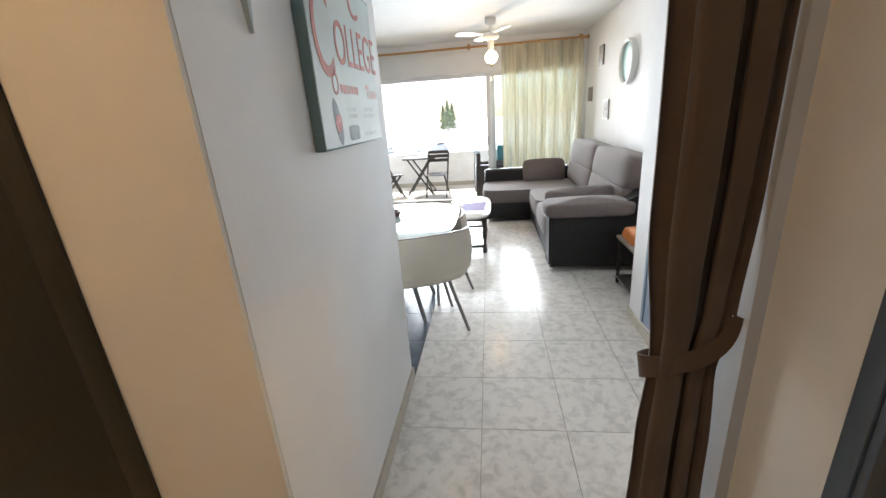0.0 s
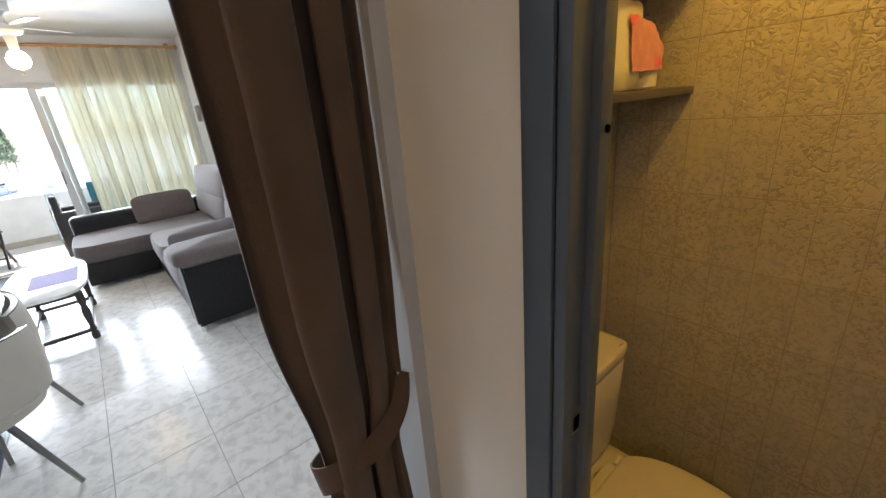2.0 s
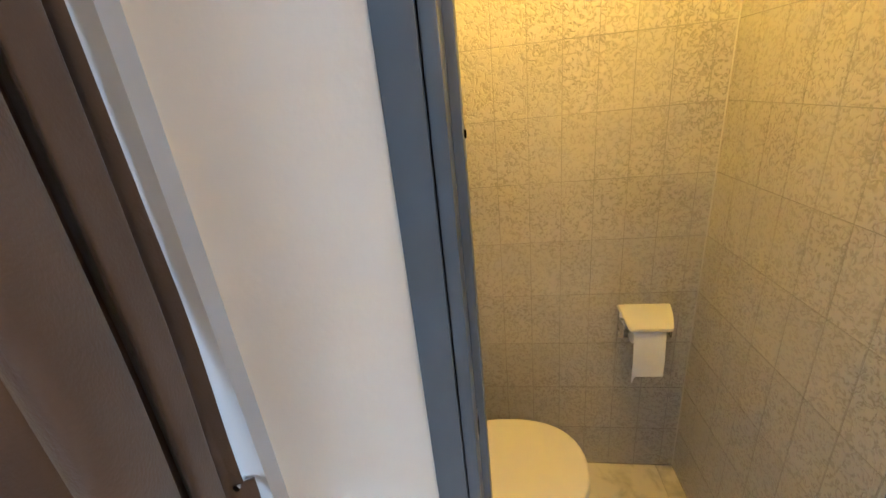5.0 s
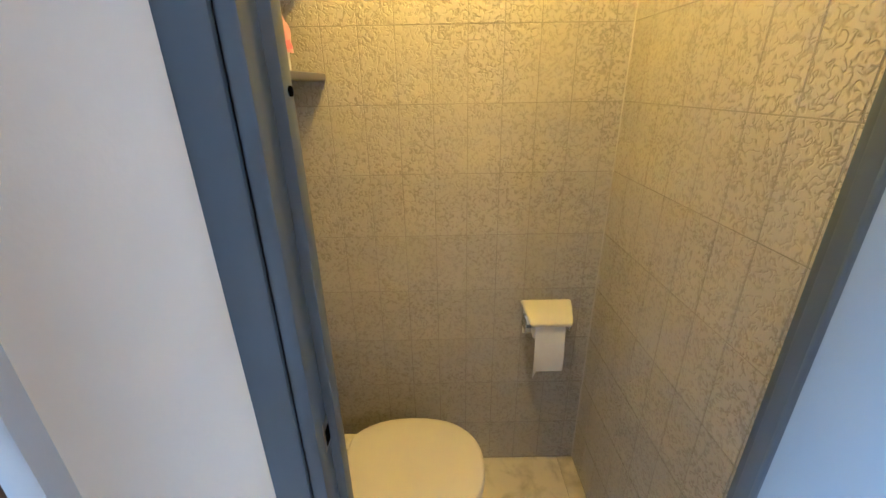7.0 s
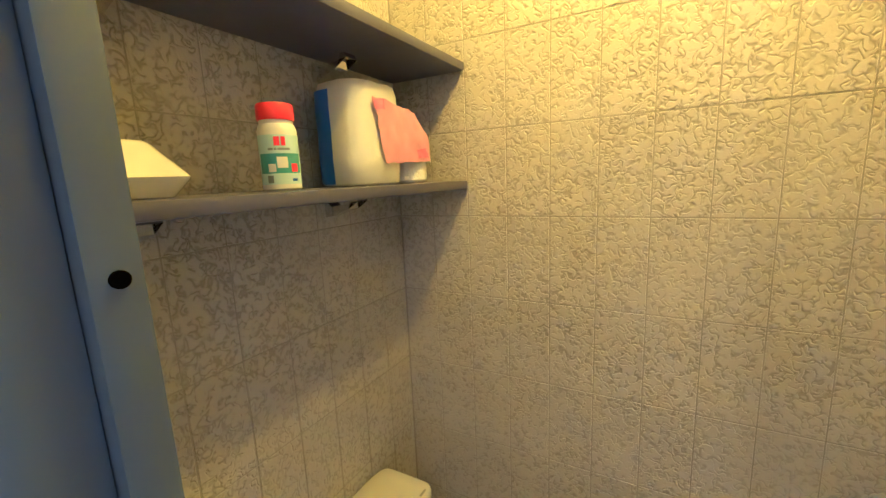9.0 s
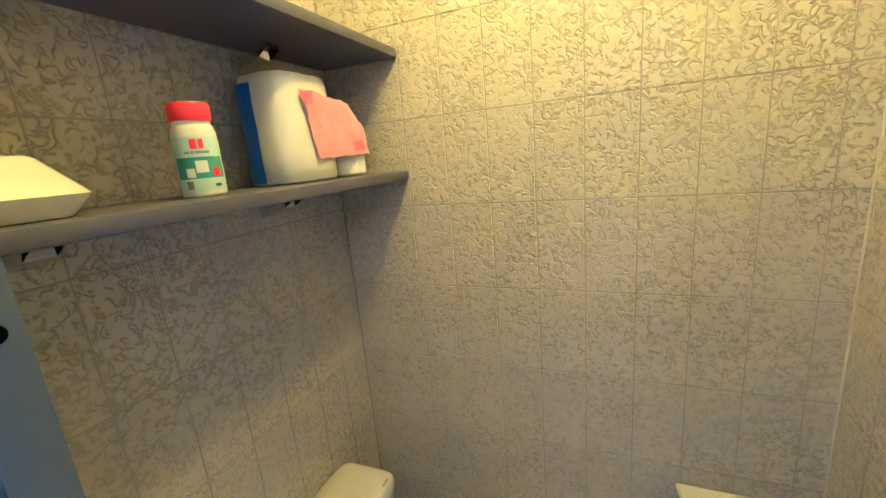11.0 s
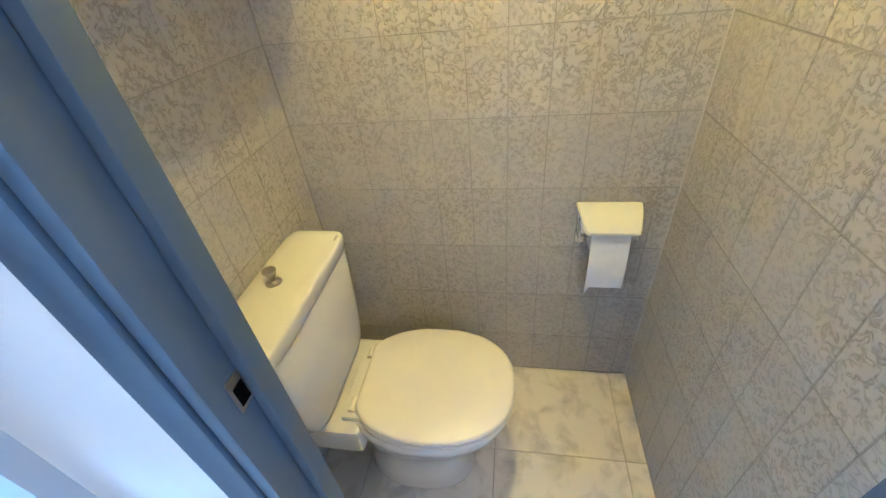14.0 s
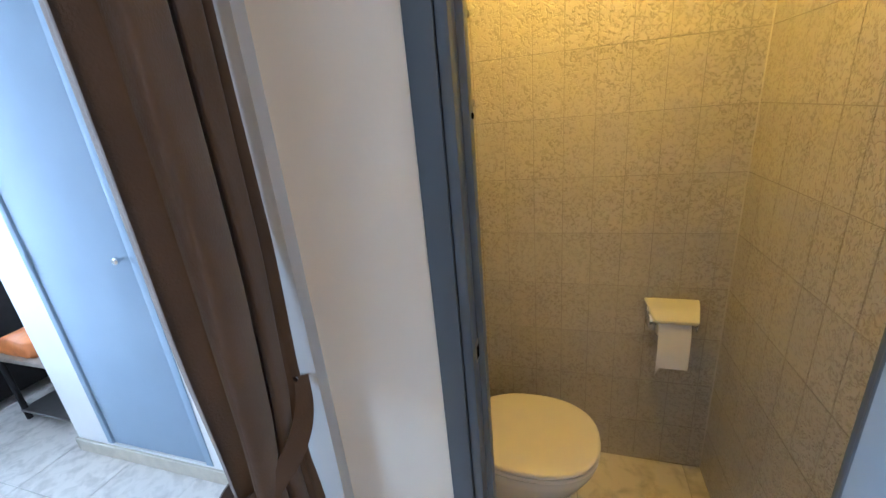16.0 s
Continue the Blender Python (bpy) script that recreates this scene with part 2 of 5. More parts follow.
M_SIGNDARK = mat("faded_dark_print", (0.20, 0.25, 0.27), 0.65, vary=0.3, scale=18)
M_SIGNRED = mat("faded_red_print", (0.50, 0.19, 0.17), 0.65, vary=0.25, scale=25)
M_SIGNGREY = mat("faded_grey_print", (0.45, 0.51, 0.50), 0.65, vary=0.15, scale=25)
M_PICT = mat("small_picture_print", (0.24, 0.20, 0.17), 0.6, vary=0.7, scale=22)


def sheer():
    m = bpy.data.materials.new("sheer_cream_voile")
    m.use_nodes = True
    nt = m.node_tree
    nt.nodes.remove(nt.nodes["Principled BSDF"])
    d = nt.nodes.new("ShaderNodeBsdfDiffuse")
    d.inputs[0].default_value = (0.88, 0.83, 0.72, 1)
    tr = nt.nodes.new("ShaderNodeBsdfTranslucent")
    tr.inputs[0].default_value = (0.88, 0.84, 0.68, 1)
    tp = nt.nodes.new("ShaderNodeBsdfTransparent")
    a, c = nt.nodes.new("ShaderNodeMixShader"), nt.nodes.new("ShaderNodeMixShader")
    a.inputs[0].default_value, c.inputs[0].default_value = 0.68, 0.22
    wv = nt.nodes.new("ShaderNodeTexNoise")
    wv.inputs["Scale"].default_value = 11.0
    wv.inputs["Detail"].default_value = 3.0
    co, mp = nt.nodes.new("ShaderNodeTexCoord"), nt.nodes.new("ShaderNodeMapping")
    mp.inputs["Scale"].default_value = (1.0, 0.4, 0.06)
    nt.links.new(co.outputs["Object"], mp.inputs[0])
    nt.links.new(mp.outputs[0], wv.inputs["Vector"])
    mr = nt.nodes.new("ShaderNodeMapRange")
    mr.inputs["From Min"].default_value, mr.inputs["From Max"].default_value = 0.30, 0.70
    mr.inputs["To Min"].default_value, mr.inputs["To Max"].default_value = 0.10, 0.62
    nt.links.new(wv.outputs["Fac"], mr.inputs["Value"])
    nt.links.new(mr.outputs[0], c.inputs[0])
    nt.links.new(d.outputs[0], a.inputs[1]); nt.links.new(tr.outputs[0], a.inputs[2])
    nt.links.new(a.outputs[0], c.inputs[1]); nt.links.new(tp.outputs[0], c.inputs[2])
    nt.links.new(c.outputs[0], nt.nodes["Material Output"].inputs[0])
    return m


M_SHEER = sheer()


def pane_glass():
    m = bpy.data.materials.new("clear_glass")
    m.use_nodes = True
    nt = m.node_tree
    nt.nodes.remove(nt.nodes["Principled BSDF"])
    tp, gl, mx = nt.nodes.new("ShaderNodeBsdfTransparent"), nt.nodes.new("ShaderNodeBsdfGlossy"), nt.nodes.new("ShaderNodeMixShader")
    tp.inputs[0].default_value = (0.94, 0.965, 0.96, 1)
    gl.inputs["Roughness"].default_value = 0.02
    mx.inputs[0].default_value = 0.06
    nt.links.new(tp.outputs[0], mx.inputs[1]); nt.links.new(gl.outputs[0], mx.inputs[2])
    nt.links.new(mx.outputs[0], nt.nodes["Material Output"].inputs[0])
    return m


M_PANE = pane_glass()


# ---- mesh helpers ----
def box(bm, x0, y0, z0, x1, y1, z1, bevel=0.0, seg=2, m=None):
    r = bmesh.ops.create_cube(bm, size=1)
    vs = r["verts"]
    bmesh.ops.transform(bm, verts=vs, matrix=Matrix.Translation(((x0 + x1) / 2, (y0 + y1) / 2, (z0 + z1) / 2)) @ Matrix.Diagonal((abs(x1 - x0), abs(y1 - y0), abs(z1 - z0), 1)))
    if bevel:
        es = {e for v in vs for e in v.link_edges}
        r = bmesh.ops.bevel(bm, geom=list(es), offset=bevel, segments=seg, affect="EDGES", profile=0.6)
        vs = list({v for f in r["faces"] for v in f.verts} | {v for v in vs if v.is_valid})
    if m is not None:
        bmesh.ops.transform(bm, verts=vs, matrix=m)
    return vs


def rod(bm, a, b, r0, r1=None, n=14, caps=True):
    a, b = Vector(a), Vector(b)
    r1 = r0 if r1 is None else r1
    d = b - a
    q = d.to_track_quat("Z", "Y").to_matrix().to_4x4()
    r = bmesh.ops.create_cone(bm, cap_ends=caps, segments=n, radius1=r0, radius2=r1, depth=d.length)
    bmesh.ops.transform(bm, verts=r["verts"], matrix=Matrix.Translation((a + b) / 2) @ q)
    return r["verts"]


def lathe(bm, profile, n=24, center=(0, 0, 0), m=None):
    """A turned shape from (radius, height) pairs."""
    rings = []
    cx, cy, cz = center
    allv = []
    for r, z in profile:
        ring = [bm.verts.new((cx + r * math.cos(2 * math.pi * i / n), cy + r * math.sin(2 * math.pi * i / n), cz + z)) for i in range(n)]
        rings.append(ring)
        allv += ring
    for a, b in zip(rings, rings[1:]):
        for i in range(n):
            bm.faces.new((a[i], a[(i + 1) % n], b[(i + 1) % n], b[i]))
    if profile[0][0] > 1e-6:
        bm.faces.new(list(reversed(rings[0])))
    if profile[-1][0] > 1e-6:
        bm.faces.new(rings[-1])
    if m is not None:
        bmesh.ops.transform(bm, verts=allv, matrix=m)
    return allv


def sup(cx, cy, a, b, z, n=40, p=2.6, flat=None):
    """A rounded-rectangle ring."""
    out = []
    for i in range(n):
        t = 2 * math.pi * i / n
        c, s = math.cos(t), math.sin(t)
        x = cx + a * math.copysign(abs(c) ** (2 / p), c)
        y = cy + b * math.copysign(abs(s) ** (2 / p), s)
        if flat is not None:
            y = min(y, flat)
        out.append((x, y, z))
    return out


def loft(bm, rings, close=True, cap=True):
    """Skins rings of equal length."""
    vr = [[bm.verts.new(p) for p in ring] for ring in rings]
    n = len(vr[0])
    for a, b in zip(vr, vr[1:]):
        for i in range(n if close else n - 1):
            bm.faces.new((a[i], a[(i + 1) % n], b[(i + 1) % n], b[i]))
    if cap and close:
        bm.faces.new(list(reversed(vr[0])))
        bm.faces.new(vr[-1])
    return vr


def tube(bm, pts, r, n=10):
    """A bent round bar through points."""
    pts = [Vector(p) for p in pts]
    rings = []
    for i, p in enumerate(pts):
        d = (pts[min(i + 1, len(pts) - 1)] - pts[max(i - 1, 0)]).normalized()
        u = d.cross(Vector((0.13, 0.31, 0.94))).normalized()
        v = d.cross(u)
        rings.append([p + r * (math.cos(2 * math.pi * k / n) * u + math.sin(2 * math.pi * k / n) * v) for k in range(n)])
    loft(bm, rings)


def mesh_of(name, bm, material, smooth=35):
    bmesh.ops.recalc_face_normals(bm, faces=bm.faces[:])
    me = bpy.data.meshes.new(name)
    bm.to_mesh(me)
    bm.free()
    me.materials.append(material)
    if smooth:
        me.shade_smooth()
        me.set_sharp_from_angle(angle=radians(smooth))
    return me


def part(name, bm, material, parent, label="", smooth=35):
    ob = new(name, mesh_of(name, bm, material, smooth))
    if parent is not None:
        ob.parent = parent
        ob.matrix_parent_inverse = parent.matrix_basis.inverted()
    if label:
        ob["label"] = label
    return ob


def thing(name, label, category, group="", at=(0, 0, 0), kind=""):
    ob = new(name)
    ob.empty_display_size = 0.05
    ob.location = at
    return tagged(ob, label, category, group, kind)


def solid(name, bm, material, label, category, group="", kind="", smooth=35):
    return tagged(part(name, bm, material, None, smooth=smooth), label, category, group, kind)


def slab(name, material, *boxes, label="", category="", bevel=0.0):
    bm = bmesh.new()
    for bx in boxes:
        box(bm, *bx, bevel=bevel)
    return solid(name, bm, material, label, category, kind="structure", smooth=0)


def text_mesh(name, body, size, material, parent, m, depth=0.0006):
    cu = bpy.data.curves.new(name, "FONT")
    cu.body, cu.size, cu.extrude = body, size, depth
    cu.align_x = "CENTER"
    tmp = bpy.data.objects.new(name, cu)
    scene.collection.objects.link(tmp)
    me = bpy.data.meshes.new_from_object(tmp.evaluated_get(bpy.context.evaluated_depsgraph_get()))
    bpy.data.objects.remove(tmp)
    me.materials.append(material)
    ob = new(name, me)
    ob.parent = parent
    ob.matrix_parent_inverse = parent.matrix_basis.inverted()
    ob.matrix_basis = m
    return ob


# ---- structure: toilet room ----
WX, WY0, WY1 = 0.836, -0.748, 0.290      # back wall, right wall, left wall
HC = 2.42                                # ceiling of hall and toilet
slab("wall_wc_back", M_GROUT, (WX + 0.0015, WY0 - 0.1, 0, WX + 0.12, WY1 + 0.1, HC), label="tiled back wall of the toilet room", category="wall")
slab("wall_wc_right", M_GROUT, (0.058, WY0 - 0.12, 0, WX + 0.0015, WY0 - 0.0015, HC), label="tiled side wall of the toilet room", category="wall")
slab("wall_wc_left", M_GROUT, (0.058, WY1 + 0.0015, 0, WX + 0.0015, WY1 + 0.03, HC), label="tiled side wall behind the cistern", category="wall")
slab("ceiling_wc", M_CEIL, (0.0, WY0 - 0.1, HC, WX + 0.12, WY1 + 0.1, HC + 0.1), label="white painted ceiling of the toilet room", category="ceiling")
slab("floor_wc", M_GROUT, (0.0, WY0 - 0.1, -0.1, WX + 0.12, WY1 + 0.03, -0.004), label="grout bed of the toilet floor", category="floor")

bm = bmesh.new()
rod(bm, (WX - 0.001, WY0 + 0.001, 0.0), (WX - 0.001, WY0 + 0.001, HC), 0.0022, n=8)
solid("trim_corner_bead", bm, M_BEAD, "thin white sealant bead in the tiled corner", "trim", kind="structure")

# ---- structure: hall ----
DY0, DY1, DH = -0.700, -0.006, 2.02      # door hole in the hall's side wall
slab("wall_hall_right", M_CREAM, (0.0, DY1, 0, 0.058, 0.262, HC), (0.0, -2.6, 0, 0.058, DY0, HC), (0.0, DY0, DH, 0.058, DY1, HC), label="cream painted hall wall beside the toilet door", category="wall")
slab("wall_pier", M_PIER, (-0.032, 0.262, 0, 0.056, 0.42, 2.6), (0.056, 0.322, 0, 0.36, 0.42, 2.6), label="painted pier at the end of the hall, greyed by painted-in shade", category="wall")
slab("wall_hall_left", M_WALL, (-1.32, 0.012, 0, -1.145, 1.325, 2.6), label="white painted wall with a canvas sign", category="wall")
slab("wall_hall_return", M_CREAM, (-1.52, 0.0, 0, -1.147, 0.012, HC), (-2.4, 0.0, 2.05, -1.52, 0.012, HC), (-2.4, 0.012, 0, -1.32, 0.1, HC), label="cream painted wall return lit by the hall lamp", category="wall")
slab("wall_hall_back", M_CREAM, (-2.5, -2.7, 0, 0.1, -2.6, HC), (-2.5, -2.6, 0, -2.4, 0.1, HC), label="cream painted wall at the back of the hall", category="wall")
slab("ceiling_hall", M_CEIL, (-2.5, -2.7, HC, 0.0, 0.262, HC + 0.1), label="white painted hall ceiling", category="ceiling")
slab("floor_hall", M_GROUT, (-3.4, -2.7, -0.1, 0.0, 1.5, -0.004), (0.0, 0.32, -0.1, 1.1, 1.5, -0.004), (-3.4, 1.5, -0.1, 1.1, 6.42, -0.004), label="grout bed of the tiled floor", category="floor")

# ---- structure: living room ----
LX0, LX1, LY1, LH = -3.3, 0.925, 6.45, 2.60
CX = 0.336                               # face of the closet wall
slab("wall_closet", M_WALL, (CX, 0.42, 0, CX + 0.09, 1.222, LH), (CX, 1.868, 0, CX + 0.09, 2.09, LH), (CX, 1.222, 2.05, CX + 0.09, 1.868, LH), (CX, 1.222, 0, CX + 0.09, 1.868, 0.085), (CX + 0.09, 2.0, 0, 1.05, 2.09, LH), (CX + 0.09, 0.42, 0, 1.05, 0.5, LH), label="white painted wall with a built-in closet", category="wall")
slab("wall_right", M_WALL, (LX1, 2.09, 0, LX1 + 0.12, LY1 + 0.15, LH), (LX1, 0.5, 0, LX1 + 0.12, 2.0, LH), label="white painted living room wall with small pictures", category="wall")
slab("wall_left", M_WALL, (LX0 - 0.1, 0.1, 0, LX0, LY1 + 0.15, LH), (LX0, 0.1, 0, -1.32, 0.2, LH), label="white painted wall closing the dining corner", category="wall")
slab("wall_window", M_WALL, (LX0, LY1, 2.10, LX1, LY1 + 0.15, LH), (LX0, LY1, 0, -2.95, LY1 + 0.15, 2.10), (0.86, LY1, 0, LX1, LY1 + 0.15, 2.10), label="white wall above and beside the terrace door", category="wall")
slab("ceiling_living", M_CEIL, (LX0 - 0.1, 0.1, LH, LX1 + 0.12, LY1 + 0.15, LH + 0.12), (-1.2, 0.0, LH, 0.4, 0.1, LH + 0.12), (-1.32, 0.262, HC, 0.0, 0.30, LH), label="white painted living room ceiling", category="ceiling")


def skirting(name, *boxes):
    bm = bmesh.new()
    for b in boxes:
        box(bm, *b, bevel=0.003, seg=1)
    return solid(name, bm, M_BASE, "beige stone skirting along the foot of the wall", "baseboard", kind="structure")


skirting("baseboard_hall", (-1.145, 0.03, 0, -1.132, 1.325, 0.075), (-1.32, 1.325, 0, -1.132, 1.338, 0.075))
skirting("baseboard_closet", (CX - 0.013, 0.42, 0, CX, 2.09, 0.075), (CX - 0.013, 2.09, 0, LX1 - 0.015, 2.103, 0.075))
skirting("baseboard_living", (LX1 - 0.013, 2.103, 0, LX1, LY1, 0.075))

# ---- toilet door frame ----
frame_wc = thing("door_frame", "grey-blue gloss painted wooden frame of the toilet door", "door frame", kind="structure")


def jamb(*boxes):
    for name, b in zip(("architrave", "rebate", "door_stop"), boxes):
        bm = bmesh.new()
        box(bm, *b, bevel=0.0035)
        part(name, bm, M_GREY, frame_wc)


jamb((-0.010, -0.0455, 0, 0.0, 0.0, DH + 0.05), (-0.005, -0.066, 0, 0.037, -0.047, DH), (0.037, -0.078, 0, 0.064, -0.004, DH))
jamb((-0.010, -0.698, 0, 0.0, -0.632, DH + 0.05), (-0.004, -0.698, 0, 0.037, -0.650, DH), (0.037, -0.702, 0, 0.064, -0.668, DH))
bm = bmesh.new()
box(bm, -0.010, -0.632, DH - 0.045, 0.0, -0.046, DH + 0.05, bevel=0.0035)
box(bm, 0.037, -0.668, DH - 0.075, 0.064, -0.078, DH + 0.0, bevel=0.004)
part("head", bm, M_GREY, frame_wc)
bm = bmesh.new()
box(bm, 0.016, -0.0672, 0.998, 0.036, -0.0655, 1.042, bevel=0.0008)
plate = part("strike_plate", bm, M_KNOB, frame_wc, "small worn metal strike plate")
# solid black pieces stand for the shade inside the latch and bolt holes
bm = bmesh.new()
box(bm, 0.020, -0.0680, 1.004, 0.034, -0.0670, 1.030, bevel=0.0003)
part("latch_hole_shade", bm, M_BLACK, plate, "black patch for the shade in the latch hole")
bm = bmesh.new()
rod(bm, (0.051, -0.0802, 1.44), (0.051, -0.075, 1.44), 0.0050)
part("bolt_hole_shade", bm, M_BLACK, frame_wc, "round black disc for the shade in the jamb's bolt hole")

# ---- toilet door, swung open into the hall ----
door = thing("door_1", "grey-blue painted flush door standing open into the hall", "door", at=(-0.012, -0.628, 0), kind="structure")
bm = bmesh.new()
box(bm, -0.040, 0.0, 0.008, 0.0, 0.575, DH - 0.05, bevel=0.003)
for v in bm.verts:
    v.co += Vector((-0.012, -0.628, 0))
leaf = part("leaf", bm, M_GREY, door)
bm = bmesh.new()
box(bm, 0.0, 0.004, 0.012, 0.002, 0.571, DH - 0.054, bevel=0.0008)
for v in bm.verts:
    v.co += Vector((-0.012, -0.628, 0))
part("inner_face", bm, M_DOORIN, door, "inner face toned pale to bounce daylight into the toilet")


def on_door(bm):
    for v in bm.verts:
        v.co += Vector((-0.012, -0.628, 0))
    return bm


bm = bmesh.new()
box(bm, -0.046, 0.495, 0.865, -0.040, 0.535, 1.095, bevel=0.006)
hp = part("handle_plate", on_door(bm), M_BRASS, door, "worn brass handle plate")
bm = bmesh.new()
tube(bm, [(-0.044, 0.515, 1.02), (-0.075, 0.515, 1.02), (-0.085, 0.505, 1.018), (-0.088, 0.47, 1.01), (-0.086, 0.43, 1.003), (-0.083, 0.395, 1.005)], 0.009)
part("handle", on_door(bm), M_BRASS, hp, "curved worn brass lever")
bm = bmesh.new()
box(bm, 0.0, 0.48, 1.36, 0.004, 0.57, 1.43, bevel=0.0015)
lathe(bm, [(0.021, 0), (0.021, 0.004)], 24, m=Matrix.Translation((0.0, 0.588, 1.395)) @ Matrix.Rotation(math.pi / 2, 4, "Y"))
bolt = part("bolt", on_door(bm), M_WHITEP, door, "white painted bolt plate")
bm = bmesh.new()
lathe(bm, [(0.012, 0), (0.012, 0.005), (0.010, 0.007)], 20, m=Matrix.Translation((0.003, 0.588, 1.395)) @ Matrix.Rotation(math.pi / 2, 4, "Y"))
part("bolt_stud", on_door(bm), M_CHROME, bolt, "shiny metal stud")
for hz in (0.25, 1.75):
    bm = bmesh.new()
    rod(bm, (0.004, -0.004, hz - 0.05), (0.004, -0.004, hz + 0.05), 0.007)
    part("hinge", on_door(bm), M_GREY, door)
door.rotation_euler = (0, 0, radians(106))

# ---- dark door at the hall's end ----
bm = bmesh.new()
box(bm, -2.3, 0.000, 0.0, -1.56, 0.010, 2.0, bevel=0.002)
dd = thing("door_2", "dark brown stained closed door off the hall", "door", kind="structure")
part("leaf", bm, M_DARKDOOR, dd)
bm = bmesh.new()
box(bm, -1.56, -0.012, 0.0, -1.492, 0.0, 2.05, bevel=0.004)
part("casing", bm, M_DARKDOOR, dd)

# ---- closet ----
closet = thing("closet_door", "pale blue painted flat closet door, closed", "door", kind="structure")
bm = bmesh.new()
box(bm, CX + 0.004, 1.262, 0.09, CX + 0.03, 1.832, 2.03, bevel=0.003)
leafc = part("leaf", bm, M_CLOSET, closet)
bm = bmesh.new()
box(bm, CX - 0.004, 1.222, 0.086, CX + 0.04, 1.259, 2.05, bevel=0.003)
box(bm, CX - 0.004, 1.835, 0.086, CX + 0.04, 1.868, 2.05, bevel=0.003)
box(bm, CX - 0.004, 1.259, 2.033, CX + 0.04, 1.835, 2.05, bevel=0.002)
part("frame", bm, M_CLOSET, closet)
bm = bmesh.new()
lathe(bm, [(0.004, 0), (0.005, 0.012), (0.013, 0.022), (0.014, 0.030), (0.009, 0.036)], 18, m=Matrix.Translation((CX + 0.004, 1.300, 1.05)) @ Matrix.Rotation(-math.pi / 2, 4, "Y"))
part("knob", bm, M_CHROME, closet, "small round chrome knob")
for hz in (0.30, 1.02, 1.75):
    bm = bmesh.new()
    rod(bm, (CX - 0.003, 1.835, hz - 0.035), (CX - 0.003, 1.835, hz + 0.035), 0.006)
    part("hinge", bm, M_CLOSET, closet)

# ---- brown curtain at the end of the hall ----
curtain = thing("curtain", "heavy brown suede curtain gathered and tied to the wall pier", "curtain")


def cloth(bm, zs, left, right, depth, mid, folds, seed, steps=120, thick=0.0035, lead=None, tuck=0.0):
    """A hanging sheet with uneven folds; lead: how far its left edge stands forward, by height."""
    rng = random.Random(seed)
    ph = [rng.uniform(0, 6.28) for _ in range(6)]
    rings = []
    for z in zs:
        l, r = left(z), right(z)
        ld = lead(z) if lead else 0.0
        ring_f, ring_b = [], []
        for i in range(steps + 1):
            u = i / steps
            a = folds * 2 * math.pi * u + 0.35 * math.sin(1.7 * z + ph[0]) + 1.1 * math.sin(2.3 * u * math.pi + ph[1])
            x = l + (r - l) * u + 0.016 * math.sin(2 * a + ph[2]) * min(1, 8 * u, 8 * (1 - u))
            y = mid(z) - ld * (1 - u) - tuck * u ** 4 + depth(z) * (0.45 + 0.55 * min(1, 5 * u)) * (math.sin(a) + 0.45 * math.sin(0.63 * a + ph[3] + 0.5 * z) + 0.12 * math.sin(3.1 * a + 2.5 * z + ph[4])) / 1.3
            ring_f.append((x, y, z))
            ring_b.append((x, y + thick, z))
        rings.append(ring_f + list(reversed(ring_b)))
    loft(bm, rings)


def lerp_table(tab):
    def f(z):
        for (z0, v0), (z1, v1) in zip(tab, tab[1:]):
            if z <= z1:
                k = max(0.0, min(1.0, (z - z0) / (z1 - z0)))
                k = k * k * (3 - 2 * k)
                return v0 + (v1 - v0) * k
        return tab[-1][1]
    return f


bm = bmesh.new()
cloth(bm, [0.02 + 2.38 * i / 60 for i in range(61)],
      lerp_table([(0.0, -0.270), (0.55, -0.245), (0.80, -0.228), (1.25, -0.290), (2.4, -0.315)]),
      lerp_table([(0.0, -0.050), (0.55, -0.060), (0.80, -0.070), (0.98, -0.044), (1.30, -0.0335), (2.4, -0.0335)]),
      lerp_table([(0.0, 0.040), (0.70, 0.034), (0.80, 0.026), (0.90, 0.030), (1.3, 0.040), (2.4, 0.042)]),
      lerp_table([(0.0, 0.325), (0.8, 0.320), (1.2, 0.318), (2.4, 0.315)]), 2.4, 4,
      lead=lerp_table([(0.0, 0.04), (0.8, 0.01), (1.25, 0.085), (2.4, 0.095)]), tuck=0.010)
fabric = part("fabric", bm, M_CURTAIN, curtain, smooth=80)
bm = bmesh.new()
path = []
for i in range(49):
    u = i / 48
    a = math.pi * (-0.62 + 1.50 * u)
    lift = 0.0 if u < 0.30 else ((u - 0.30) / 0.70) ** 1.5
    x = -0.150 - 0.100 * math.cos(a)
    y = 0.325 - 0.062 * math.sin(a)
    path.append(Vector((x + (-0.041 - x) * lift, y + (0.292 - y) * lift, 0.775 + 0.200 * lift + 0.010 * math.cos(a * 1.3))))
rings = []
for i, p in enumerate(path):
    t_ = (path[min(i + 1, 48)] - path[max(i - 1, 0)]).normalized()
    n_ = Vector((p.x + 0.13, p.y - 0.36, 0.0)) if i < 30 else Vector((-0.8, -0.6, 0.0))
    n_ = (n_ - t_ * n_.dot(t_)).normalized()
    w_ = t_.cross(n_).normalized() * (0.036 - 0.022 * max(0.0, (i - 14) / 34) ** 0.8)
    rings.append([p - w_, p + w_, p + w_ + n_ * 0.004, p - w_ + n_ * 0.004])
loft(bm, rings)
tie = part("tieback", bm, M_CURTAIN, curtain, "brown fabric tieback band", smooth=60)
bm = bmesh.new()
rod(bm, (-0.030, 0.297, 0.962), (-0.052, 0.297, 0.966), 0.0032)
